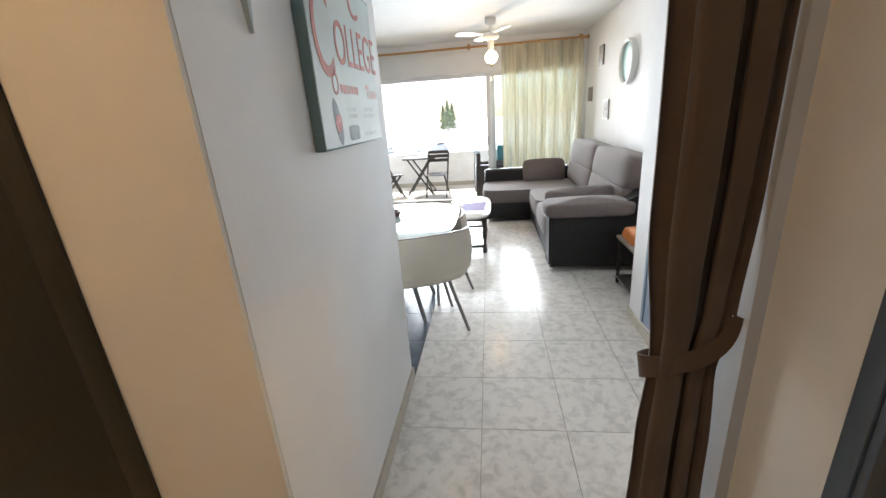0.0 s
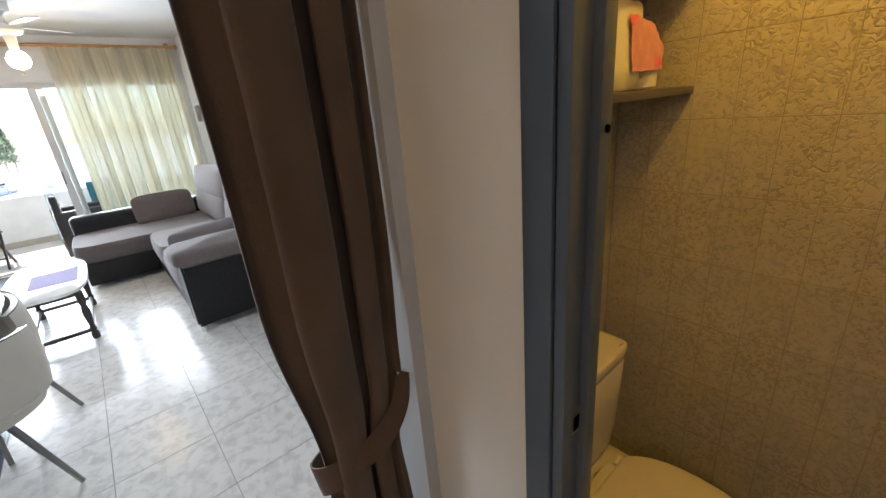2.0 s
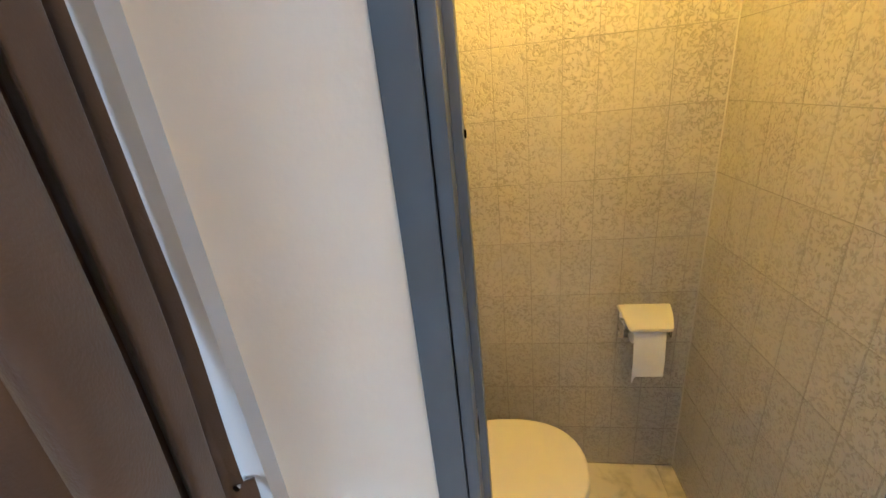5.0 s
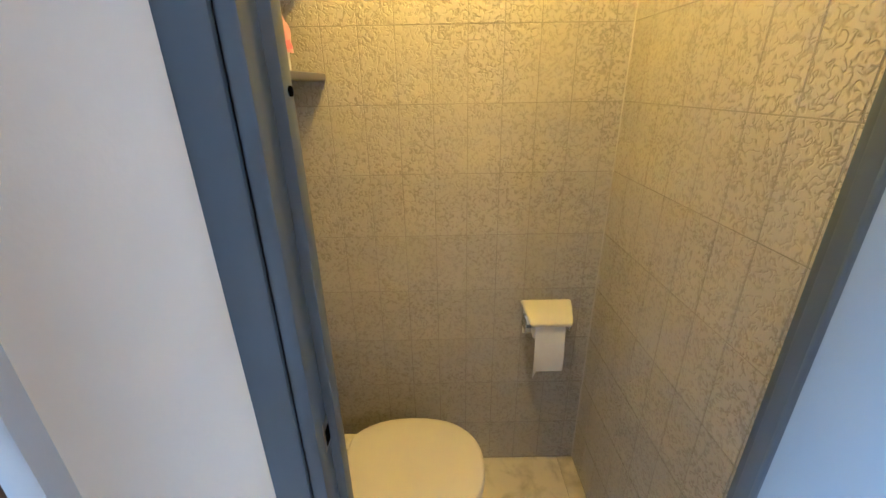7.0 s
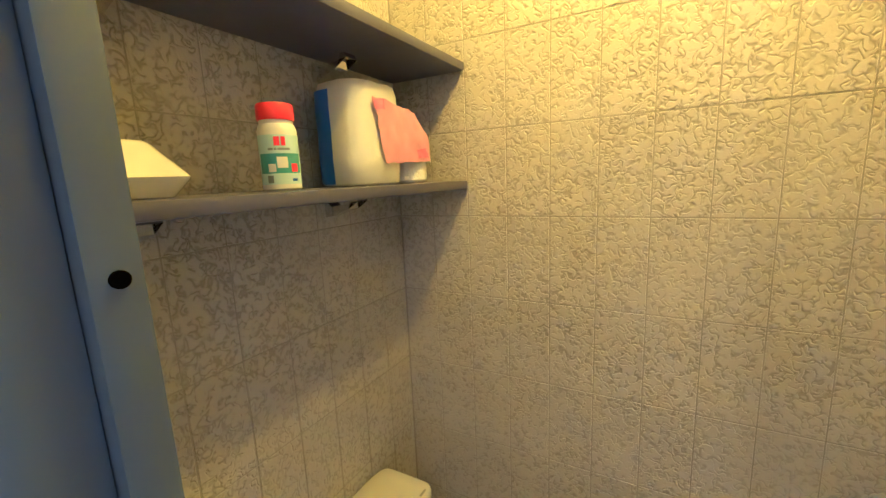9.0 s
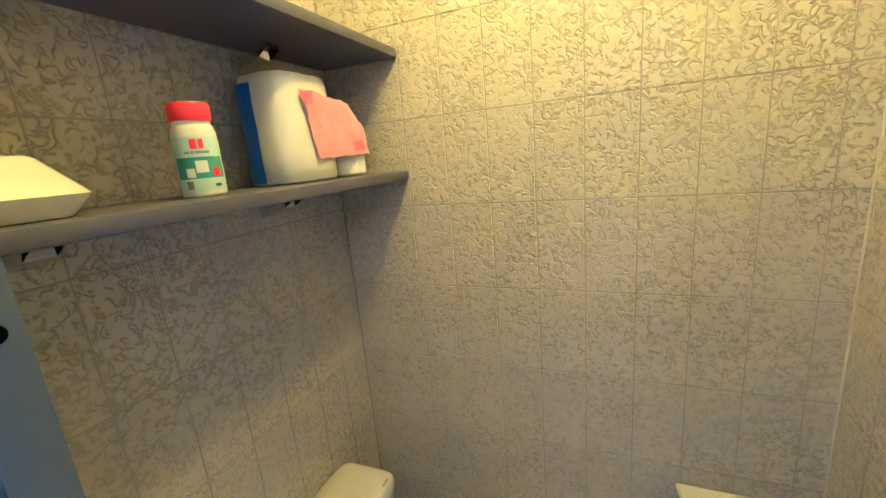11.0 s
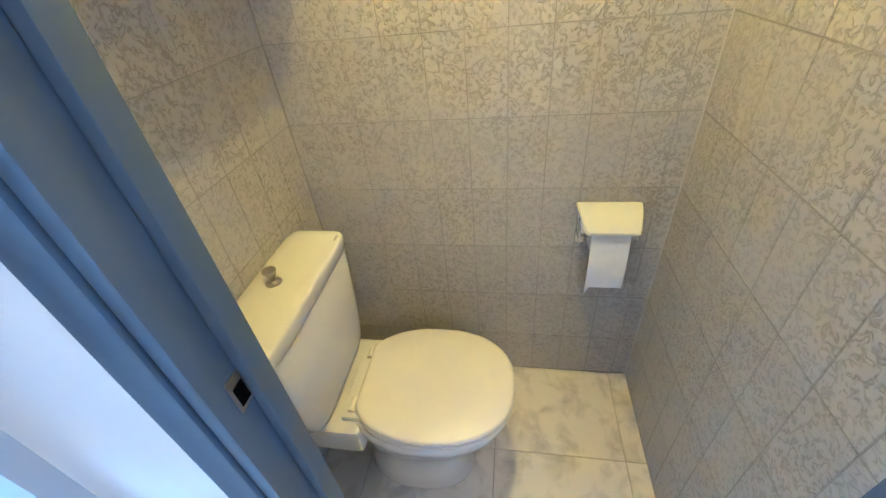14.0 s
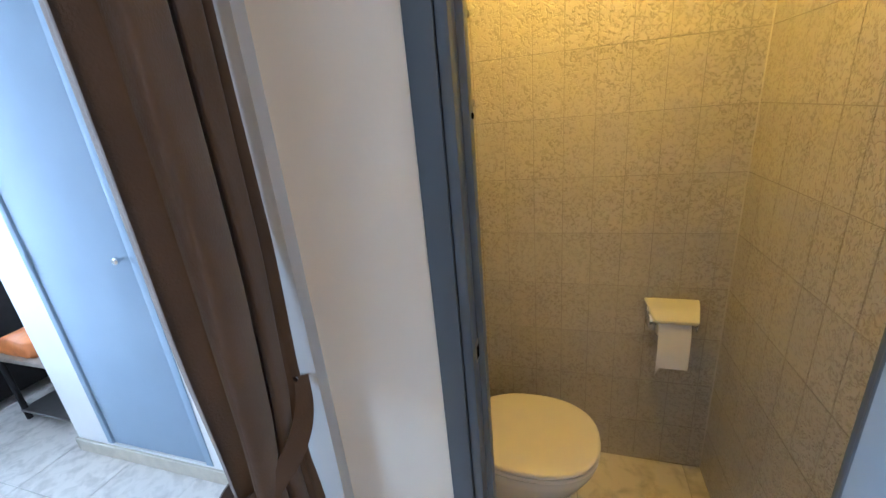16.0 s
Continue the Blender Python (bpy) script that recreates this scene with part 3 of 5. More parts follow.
lathe(bm, [(0.0060, 0), (0.0060, 0.003)], 14, m=Matrix.Translation((-0.052, 0.297, 0.966)) @ Matrix.Rotation(-math.pi / 2, 4, "Y"))
part("hook", bm, M_CHROME, curtain, "small metal screw hook")

# ---- canvas sign ----
sign = thing("canvas_sign", "faded vintage canvas sign with red lettering", "picture")
SX, SY0, SY1, SZ0, SZ1 = -1.112, 0.465, 1.105, 1.413, 1.93
bm = bmesh.new()
box(bm, -1.144, SY0, SZ0, SX, SY1, SZ1, bevel=0.003)
part("canvas_edge", bm, M_CANVASE, sign)
bm = bmesh.new()
box(bm, SX, SY0 + 0.006, SZ0 + 0.006, SX + 0.0015, SY1 - 0.006, SZ1 - 0.006)
part("print", bm, M_CANVAS, sign)
face_m = Matrix.Translation((SX + 0.0022, 0.80, 1.70)) @ Matrix(((0, 0, 1, 0), (1, 0, 0, 0), (0, 1, 0, 0), (0, 0, 0, 1)))
text_mesh("lettering", "OLLEGE", 0.185, M_SIGNRED, sign, face_m @ Matrix.Translation((0.085, -0.03, 0)) @ Matrix.Diagonal((0.70, 1.0, 1, 1)))
text_mesh("lettering", "C", 0.36, M_SIGNRED, sign, face_m @ Matrix.Translation((-0.235, -0.075, 0)) @ Matrix.Diagonal((0.62, 1.0, 1, 1)))
text_mesh("lettering", "C", 0.16, M_SIGNRED, sign, face_m @ Matrix.Translation((0.09, 0.135, 0)))
text_mesh("lettering", "O", 0.095, M_SIGNRED, sign, face_m @ Matrix.Translation((-0.183, -0.125, 0)) @ Matrix.Diagonal((0.75, 1.0, 1, 1)))


def motif(y0, z0, y1, z1, material, round_=False, turn=0.0, layer=0):
    """A faded printed shape on the canvas: a soft-cornered bar or an almond."""
    bm = bmesh.new()
    cy, cz, a, b = (y0 + y1) / 2, (z0 + z1) / 2, abs(y1 - y0) / 2, abs(z1 - z0) / 2
    loft(bm, [sup(0, 0, a, b, h, n=28, p=1.7 if round_ else 6) for h in (0.0, 0.0004)])
    bmesh.ops.transform(bm, verts=bm.verts[:], matrix=Matrix.Translation((SX + 0.0016 + 0.0005 * layer, cy, cz)) @ Matrix(((0, 0, 1, 0), (1, 0, 0, 0), (0, 1, 0, 0), (0, 0, 0, 1))) @ Matrix.Rotation(radians(turn), 4, "Z"))
    return part("motif", bm, material, sign)


rs = random.Random(12)
y = 0.657
while y < 0.845:
    w = rs.uniform(0.016, 0.026)
    motif(y, 1.579 + rs.uniform(0, 0.004), y + w, 1.608, M_SIGNRED)
    y += w + 0.007
motif(0.935, 1.606, 0.985, 1.622, M_SIGNPALE)
motif(0.952, 1.572, 0.968, 1.606, M_SIGNPALE)
for i in range(3):
    motif(0.985 + 0.034 * i, 1.572, 1.010 + 0.034 * i, 1.603, M_SIGNPALE)
motif(0.566, 1.420, 0.628, 1.566, M_SIGNDARK, True, 14)
motif(0.574, 1.456, 0.628, 1.520, M_SIGNRED, True, -35, 1)
motif(0.600, 1.492, 0.612, 1.502, M_SIGNPALE, True, 0, 2)
motif(0.582, 1.462, 0.592, 1.470, M_SIGNPALE, True, 0, 2)
motif(0.690, 1.430, 0.800, 1.480, M_SIGNDARK)
for r_, (ya, yb) in enumerate(((0.705, 0.80), (0.70, 0.79), (0.88, 1.03), (0.88, 1.0))):
    motif(ya, 1.503 + 0.022 * (r_ % 2), yb, 1.517 + 0.022 * (r_ % 2), M_SIGNGREY)
motif(0.87, 1.438, 1.02, 1.452, M_SIGNGREY)
# pointed wall ornament above the sign's near side
bm = bmesh.new()
loft(bm, [[(-1.146, 0.235, 1.685), (-1.136, 0.237, 1.685), (-1.136, 0.239, 1.685), (-1.146, 0.239, 1.685)], [(-1.146, 0.20, 1.86), (-1.130, 0.22, 1.86), (-1.130, 0.26, 1.86), (-1.146, 0.27, 1.86)], [(-1.146, 0.16, 2.0), (-1.125, 0.20, 2.0), (-1.125, 0.28, 2.0), (-1.146, 0.30, 2.0)]])
solid("wall_ornament", bm, M_SIGNGREY, "grey pointed ornament hanging on the white wall", "ornament")

# ---- toilet ----
wc = thing("toilet", "white ceramic toilet with closed lid and cistern", "toilet", at=(0.455, 0.0, 0))


TX = 0.458
bm = bmesh.new()
loft(bm, [sup(TX, 0.208, 0.135, 0.070, 0.394, p=5), sup(TX, 0.208, 0.160, 0.078, 0.402, p=6), sup(TX, 0.208, 0.176, 0.080, 0.425, p=7), sup(TX, 0.208, 0.194, 0.081, 0.49, p=7), sup(TX, 0.208, 0.208, 0.081, 0.58, p=7), sup(TX, 0.208, 0.217, 0.0815, 0.708, p=8), sup(TX, 0.208, 0.212, 0.077, 0.7125, p=8)])
cistern = part("cistern", bm, M_CERAMIC, wc, smooth=50)
bm = bmesh.new()
loft(bm, [sup(TX, 0.207, 0.219, 0.081, 0.714, p=7), sup(TX, 0.207, 0.2225, 0.083, 0.717, p=8), sup(TX, 0.207, 0.2235, 0.083, 0.745, p=8), sup(TX, 0.207, 0.221, 0.0805, 0.752, p=8), sup(TX, 0.207, 0.216, 0.076, 0.7552, p=8), sup(TX, 0.207, 0.19, 0.050, 0.7562, p=7)])
cl = part("cistern_lid", bm, M_CERAMIC, wc, smooth=50)
bm = bmesh.new()
lathe(bm, [(0.019, 0), (0.019, 0.003), (0.010, 0.005), (0.007, 0.008), (0.007, 0.014), (0.010, 0.019), (0.0165, 0.036), (0.015, 0.039)], 22, center=(TX + 0.003, 0.225, 0.755))
part("flush_knob", bm, M_KNOB, cl, "round dulled nickel flush knob")
bm = bmesh.new()
box(bm, TX + 0.172, 0.138, 0.7545, TX + 0.196, 0.144, 0.7556, bevel=0.0003)
part("maker_mark", bm, M_STEEL, cl, "tiny dark stamped mark")
bm = bmesh.new()
prof = []
for z, a, b, cy in ((0.0, 0.105, 0.165, -0.045), (0.02, 0.108, 0.17, -0.045), (0.06, 0.095, 0.155, -0.035), (0.18, 0.10, 0.16, -0.045), (0.28, 0.145, 0.20, -0.085), (0.36, 0.172, 0.222, -0.103), (0.385, 0.176, 0.226, -0.105), (0.395, 0.172, 0.222, -0.105)):
    prof.append(sup(TX, cy, a, b, z, p=2.3, flat=0.12))
loft(bm, prof)
box(bm, TX - 0.155, 0.05, 0.30, TX + 0.155, 0.25, 0.395, bevel=0.02)
box(bm, TX - 0.120, 0.045, 0.39, TX + 0.120, 0.105, 0.412, bevel=0.006)
part("bowl", bm, M_CERAMIC, wc, smooth=50)
bm = bmesh.new()
loft(bm, [sup(TX, -0.118, 0.172, 0.212, 0.398, p=2.35, flat=0.066), sup(TX, -0.118, 0.176, 0.216, 0.402, p=2.35, flat=0.068), sup(TX, -0.118, 0.176, 0.216, 0.408, p=2.35, flat=0.068), sup(TX, -0.118, 0.173, 0.213, 0.412, p=2.35, flat=0.066)])
part("seat", bm, M_SEAT, wc, smooth=50)
bm = bmesh.new()
loft(bm, [sup(TX, -0.118, 0.176 * k, 0.216 * k, z, p=2.35, flat=-0.118 + 0.19 * k) for k, z in ((0.972, 0.415), (0.995, 0.419), (1.0, 0.424), (0.985, 0.430), (0.955, 0.4325), (0.55, 0.4340))])
lid = part("lid", bm, M_SEAT, wc, "closed white plastic toilet lid", smooth=50)
for sx in (-0.085, 0.085):
    bm = bmesh.new()
    rod(bm, (TX + sx - 0.02, 0.08, 0.412), (TX + sx + 0.02, 0.08, 0.412), 0.010)
    part("hinge", bm, M_SEAT, lid)
# water feed beside the cistern
feed = thing("water_feed", "thin chrome water pipe and valve beside the cistern", "pipe", at=(0.2, 0.26, 0.6))
bm = bmesh.new()
tube(bm, [(0.260, 0.225, 0.685), (0.225, 0.228, 0.685), (0.205, 0.235, 0.68), (0.196, 0.255, 0.66), (0.194, 0.270, 0.58), (0.194, 0.272, 0.24), (0.194, 0.289, 0.225)], 0.006)
part("pipe", bm, M_STEEL, feed)
bm = bmesh.new()
rod(bm, (0.205, 0.230, 0.684), (0.234, 0.226, 0.685), 0.011)
rod(bm, (0.216, 0.228, 0.684), (0.212, 0.204, 0.688), 0.0065)
part("valve", bm, M_STEEL, feed)

# ---- paper holder ----
holder = thing("toilet_paper_holder", "cream ceramic and metal toilet paper holder on tiled wall", "paper holder", at=(0.80, -0.58, 0.70))
bm = bmesh.new()
loft(bm, [[(0.834, -0.490, 0.752), (0.834, -0.664, 0.752), (0.834, -0.664, 0.740), (0.834, -0.490, 0.740)],
          [(0.790, -0.497, 0.744), (0.790, -0.657, 0.744), (0.790, -0.657, 0.731), (0.790, -0.497, 0.731)],
          [(0.750, -0.507, 0.720), (0.750, -0.649, 0.720), (0.750, -0.649, 0.706), (0.750, -0.507, 0.706)],
          [(0.739, -0.513, 0.706), (0.739, -0.645, 0.706), (0.743, -0.645, 0.697), (0.743, -0.513, 0.697)]])
bmesh.ops.bevel(bm, geom=bm.edges[:], offset=0.003, segments=2, affect="EDGES")
part("cover", bm, M_CERAMIC, holder, "cream glazed cover")
bm = bmesh.new()
box(bm, 0.826, -0.655, 0.62, 0.835, -0.500, 0.74, bevel=0.002)
box(bm, 0.772, -0.655, 0.655, 0.83, -0.651, 0.70, bevel=0.001)
box(bm, 0.772, -0.504, 0.655, 0.83, -0.500, 0.70, bevel=0.001)
rod(bm, (0.782, -0.655, 0.675), (0.782, -0.50, 0.675), 0.006)
part("bracket", bm, M_CHROME, holder, "metal bracket")
bm = bmesh.new()
lathe(bm, [(0.010, 0), (0.036, 0), (0.0365, 0.002), (0.0365, 0.098), (0.036, 0.10), (0.010, 0.10)], 28, m=Matrix.Translation((0.783, -0.628, 0.672)) @ Matrix.Rotation(-math.pi / 2, 4, "X"))
rl = part("roll", bm, M_PAPER, holder, "white toilet paper roll")
bm = bmesh.new()
rings = []
for i in range(16):
    k = i / 15
    z = 0.672 - 0.150 * k
    x = 0.7465 - 0.010 * math.sin(k * 2.2)
    zl = z - 0.030 * max(0, (k - 0.80) / 0.2)
    rings.append([(x, -0.628, z), (x, -0.545, z), (x, -0.540, z), (x, -0.528, zl), (x + 0.0012, -0.528, zl), (x + 0.0012, -0.540, z), (x + 0.0012, -0.545, z), (x + 0.0012, -0.628, z)])
loft(bm, rings)
part("loose_sheet", bm, M_PAPER, rl, "hanging torn paper sheet", smooth=60)


# ---- shelves ----
def shelf(z):
    th = thing("wall_shelf", "grey painted wooden wall shelf on small metal brackets", "shelf", group="shelves above the cistern", at=(0.47, 0.2, z))
    bm = bmesh.new()
    box(bm, 0.108, 0.088, z - 0.020, 0.833, WY1 - 0.002, z, bevel=0.005)
    part("board", bm, M_SHELF, th)
    for bx in (0.197, 0.578):
        bm = bmesh.new()
        loft(bm, [[(bx - 0.015, 0.205, z - 0.021), (bx + 0.015, 0.205, z - 0.021), (bx + 0.015, 0.214, z - 0.021), (bx - 0.015, 0.214, z - 0.021)],
                  [(bx - 0.015, 0.200, z - 0.030), (bx + 0.015, 0.200, z - 0.030), (bx + 0.015, 0.225, z - 0.045), (bx - 0.015, 0.225, z - 0.045)],
                  [(bx - 0.015, 0.270, z - 0.040), (bx + 0.015, 0.270, z - 0.040), (bx + 0.015, 0.275, z - 0.060), (bx - 0.015, 0.275, z - 0.060)],
                  [(bx - 0.015, WY1 - 0.001, z - 0.025), (bx + 0.015, WY1 - 0.001, z - 0.025), (bx + 0.015, WY1 - 0.001, z - 0.062), (bx - 0.015, WY1 - 0.001, z - 0.062)]])
        part("bracket", bm, M_CHROME, th, "small chrome shelf bracket")
    return th


SZ = 1.476
shelf(SZ)
shelf(1.742)

# ---- things on the lower shelf ----
bottle = thing("tablet_tub", "white plastic tub with red lid and teal label", "container", at=(0.386, 0.175, SZ))
bm = bmesh.new()
lathe(bm, [(0.028, 0), (0.031, 0.003), (0.031, 0.088), (0.0285, 0.096), (0.0265, 0.098), (0.0265, 0.106)], 30, center=(0.386, 0.175, SZ + 0.0005))
part("tub", bm, M_WHITEP, bottle)
bm = bmesh.new()
lathe(bm, [(0.0285, 0), (0.0295, 0.002), (0.0295, 0.020), (0.0275, 0.024), (0.012, 0.025)], 30, center=(0.386, 0.175, SZ + 0.104))
part("lid", bm, M_RED, bottle, "red ribbed screw lid")


def wrap(name, z0, z1, a0, a1, r, material, parent, c=(0.386, 0.175)):
    bm = bmesh.new()
    n = 14
    ring = []
    for zz in (z0, z1):
        ring.append([(c[0] + r * math.cos(radians(a0 + (a1 - a0) * i / n)), c[1] + r * math.sin(radians(a0 + (a1 - a0) * i / n)), SZ + zz) for i in range(n + 1)])
    loft(bm, ring, close=False, cap=False)
    return part(name, bm, material, parent)


lab = wrap("label", 0.010, 0.082, 150, 330, 0.0314, M_LABEL, bottle)
wrap("label_band", 0.026, 0.055, 165, 300, 0.0317, M_TEAL, lab)
wrap("label_tablet", 0.034, 0.050, 222, 252, 0.0319, M_WHITEP, lab)
wrap("label_stamp", 0.028, 0.040, 262, 285, 0.0320, M_RED, lab)
for a0, a1 in ((200, 214), (217, 224), (227, 262)):
    wrap("label_line", 0.0595, 0.063, a0, a1, 0.0320, M_SIGNDARK, lab)
wrap("label_tablet", 0.028, 0.040, 196, 218, 0.0319, M_WHITEP, lab)
wrap("label_code", 0.012, 0.023, 190, 208, 0.0320, M_SIGNDARK, lab)
wrap("label_line", 0.014, 0.018, 262, 280, 0.0320, M_BLUE, lab)
for a0, a1 in ((218, 234), (238, 250)):
    wrap("label_mark", 0.066, 0.079, a0, a1, 0.0320, M_RED, lab)

pack = thing("toilet_paper_pack", "pack of toilet rolls in pink and blue film", "toilet paper", at=(0.63, 0.19, SZ))
for (px, py) in ((0.538, 0.205), (0.692, 0.197)):
    bm = bmesh.new()
    lathe(bm, [(0.015, 0), (0.046, 0.001), (0.051, 0.006), (0.052, 0.05), (0.051, 0.094), (0.046, 0.099), (0.015, 0.1)], 28, center=(px, py, SZ + 0.001))
    part("roll", bm, M_PAPER, pack)
bm = bmesh.new()
WRAP = [(0.90, 0.001), (0.98, 0.005), (1.0, 0.05), (0.985, 0.098), (1.0, 0.14), (0.985, 0.172), (0.92, 0.186), (0.70, 0.190), (0.25, 0.189)]
loft(bm, [sup(0.556, 0.203, 0.078 * k, 0.058 * k, SZ + z, n=44, p=3.2) for k, z in WRAP])
for v in bm.verts:
    v.co += 0.0018 * Vector(noise.noise_vector(v.co * 45))
part("wrapper", bm, M_WHITEP, pack, "white plastic wrapper round the tall rolls", smooth=60)


def film(name, corners, material, label, sink, n=14):
    """A taut plastic sheet between four corners (x, z), drawn round the rolls' fronts and crumpled a little."""
    bm = bmesh.new()
    (ax, az), (bx, bz), (cx, cz), (dx, dz) = corners
    grid = []
    for j in range(n + 1):
        row = []
        for i in range(n + 1):
            u, w = i / n, j / n
            x = (ax * (1 - u) + bx * u) * (1 - w) + (dx * (1 - u) + cx * u) * w
            z = (az * (1 - u) + bz * u) * (1 - w) + (dz * (1 - u) + cz * u) * w
            y = sink + 0.9 * max(0.0, abs(x - 0.62) - 0.085) ** 1.25 + 0.30 * max(0.0, z - 0.10) * max(0.0, x - 0.58) / 0.1
            p = Vector((x, y, SZ + z))
            row.append(bm.verts.new(p + 0.0035 * Vector(noise.noise_vector(p * 34)) + 0.0015 * Vector(noise.noise_vector(p * 90))))
        grid.append(row)
    for j in range(n):
        for i in range(n):
            bm.faces.new((grid[j][i], grid[j][i + 1], grid[j + 1][i + 1], grid[j + 1][i]))
    return part(name, bm, material, pack, label, smooth=70)


film("film", ((0.548, 0.040), (0.738, 0.046), (0.672, 0.148), (0.522, 0.158)), M_PINK, "crumpled pink plastic film", 0.138)
film("film_spot", ((0.660, 0.052), (0.700, 0.054), (0.690, 0.074), (0.656, 0.070)), M_ROSE, "deeper pink printed spot", 0.1362, 6)
film("film_mark", ((0.528, 0.138), (0.550, 0.138), (0.548, 0.155), (0.525, 0.155)), M_ROSE, "deeper pink printed mark", 0.1362, 6)
film("clear_film", ((0.560, 0.152), (0.672, 0.146), (0.625, 0.186), (0.565, 0.190)), M_PANE, "clear plastic film pulled over the rolls", 0.160)
bm = bmesh.new()
ringb = [sup(0.556, 0.203, 0.078 * k + 0.003, 0.058 * k + 0.003, SZ + z, n=44, p=3.2)[14:23] for k, z in WRAP[1:6]]
loft(bm, ringb, close=False, cap=False)
part("film_edge", bm, M_BLUE, pack, "blue printed film edge", smooth=60)
pack.location.x += 0.034

bottle.scale = (0.88, 0.88, 0.96)
bottle.location.x -= 0.016

dish = thing("soap_dish", "white ceramic dish with sloping sides", "dish", at=(0.18, 0.17, SZ))
bm = bmesh.new()
loft(bm, [sup(0.165, 0.165, 0.036, 0.036, SZ + 0.001, p=4), sup(0.165, 0.165, 0.050, 0.048, SZ + 0.018, p=4), sup(0.165, 0.165, 0.052, 0.050, SZ + 0.022, p=4), sup(0.165, 0.165, 0.046, 0.043, SZ + 0.030, p=4), sup(0.160, 0.168, 0.028, 0.026, SZ + 0.057, p=4), sup(0.160, 0.168, 0.024, 0.021, SZ + 0.060, p=4)])
part("body", bm, M_CERAMIC, dish, smooth=40)


# ---- sofa ----
def cushion(bm, x0, y0, z0, x1, y1, z1, puff=0.02, rnd=0.06, low=0.72, m=None):
    """A soft block with swollen faces."""
    c = Vector(((x0 + x1) / 2, (y0 + y1) / 2, (z0 + z1) / 2))
    h = Vector((abs(x1 - x0) / 2, abs(y1 - y0) / 2, abs(z1 - z0) / 2))
    n = 10
    allv = []
    rings = []
    for k in range(n + 1):
        w = -1 + 2 * k / n
        ez = math.copysign(1 - (1 - abs(w)) ** 1.6, w)
        s = (1 - abs(ez) ** 6) ** (1 / 3) if abs(ez) < 1 else 0.0
        s = max(s, low)
        ring = []
        for (px, py, pz) in sup(0, 0, 1, 1, 0, n=36, p=7):
            v = Vector((px * h.x * (1 - rnd + rnd * s), py * h.y * (1 - rnd + rnd * s), ez * h.z))
            v.z += puff * ez * (1 - px * px) * (1 - py * py)
            v.x += puff * 0.5 * px * (1 - ez * ez) * (1 - py * py)
            v.y += puff * 0.5 * py * (1 - ez * ez) * (1 - px * px)
            ring.append(c + v)
        rings.append(ring)
    vr = [[bm.verts.new(p) for p in r] for r in rings]
    for a, b in zip(vr, vr[1:]):
        for i in range(36):
            bm.faces.new((a[i], a[(i + 1) % 36], b[(i + 1) % 36], b[i]))
    for ring, sgn in ((vr[0], -1), (vr[-1], 1)):
        cen = bm.verts.new(sum((v.co for v in ring), Vector()) / 36 + Vector((0, 0, sgn * puff)))
        inner = [bm.verts.new(cen.co.lerp(v.co, 0.6) + Vector((0, 0, sgn * puff * 0.1))) for v in ring]
        for i in range(36):
            j = (i + 1) % 36
            bm.faces.new((ring[i], ring[j], inner[j], inner[i]))
            bm.faces.new((inner[i], inner[j], cen))
        allv += [cen] + inner
    allv += [v for r in vr for v in r]
    if m is not None:
        bmesh.ops.transform(bm, verts=allv, matrix=m)
    return allv


def about(p, m):
    return Matrix.Translation(p) @ m @ Matrix.Translation([-c for c in p])


sofa = thing("corner_sofa", "grey-brown fabric corner sofa with black leatherette base", "sofa", at=(0.4, 4.2, 0))
bm = bmesh.new()
box(bm, -0.10, 3.22, 0.045, 0.86, 5.75, 0.27, bevel=0.015)
box(bm, -0.72, 4.88, 0.045, -0.10, 5.75, 0.27, bevel=0.015)
part("base", bm, M_LEATHER, sofa)
bm = bmesh.new()
prof = [(-0.12, 0.05), (-0.12, 0.56), (-0.05, 0.585), (0.30, 0.595), (0.50, 0.62), (0.66, 0.72), (0.76, 0.78), (0.87, 0.78), (0.87, 0.05)]
loft(bm, [[(x, 2.96, z) for x, z in prof], [(x, 3.20, z) for x, z in prof]])
bmesh.ops.bevel(bm, geom=bm.edges[:], offset=0.018, segments=3, affect="EDGES")
part("arm", bm, M_LEATHER, sofa, "black leatherette arm panel")
bm = bmesh.new()
cushion(bm, -0.15, 2.91, 0.535, 0.62, 3.26, 0.665, 0.04, 0.25, 0.2)
part("arm_pad", bm, M_FABRIC, sofa, smooth=70)
bm = bmesh.new()
box(bm, -0.11, 3.205, 0.05, 0.02, 3.225, 0.50, bevel=0.008)
part("arm_piping", bm, M_FABRIC, sofa)
bm = bmesh.new()
box(bm, -0.74, 5.72, 0.045, 0.87, 5.92, 0.63, bevel=0.06, seg=4)
part("end_rest", bm, M_LEATHER, sofa, "rounded black leatherette end rest")
for (a, b) in ((3.23, 4.05), (4.06, 4.88)):
    bm = bmesh.new()
    cushion(bm, -0.13, a, 0.26, 0.62, b, 0.455, 0.025)
    part("seat_cushion", bm, M_FABRIC, sofa, smooth=70)
bm = bmesh.new()
cushion(bm, -0.76, 4.89, 0.26, 0.62, 5.73, 0.445, 0.02)
part("chaise_cushion", bm, M_FABRIC, sofa, smooth=70)
for (a, b) in ((3.14, 4.38), (4.38, 5.74)):
    for lo_, hi_ in ((0.44, 0.74), (0.70, 1.02)):
        bm = bmesh.new()
        cushion(bm, 0.50, a, lo_, 0.80, b, hi_, 0.035, 0.22, 0.25, m=about((0.66, (a + b) / 2, 0.45), Matrix.Rotation(radians(9), 4, "Y")))
        part("back_cushion", bm, M_FABRIC, sofa, smooth=70)
bm = bmesh.new()
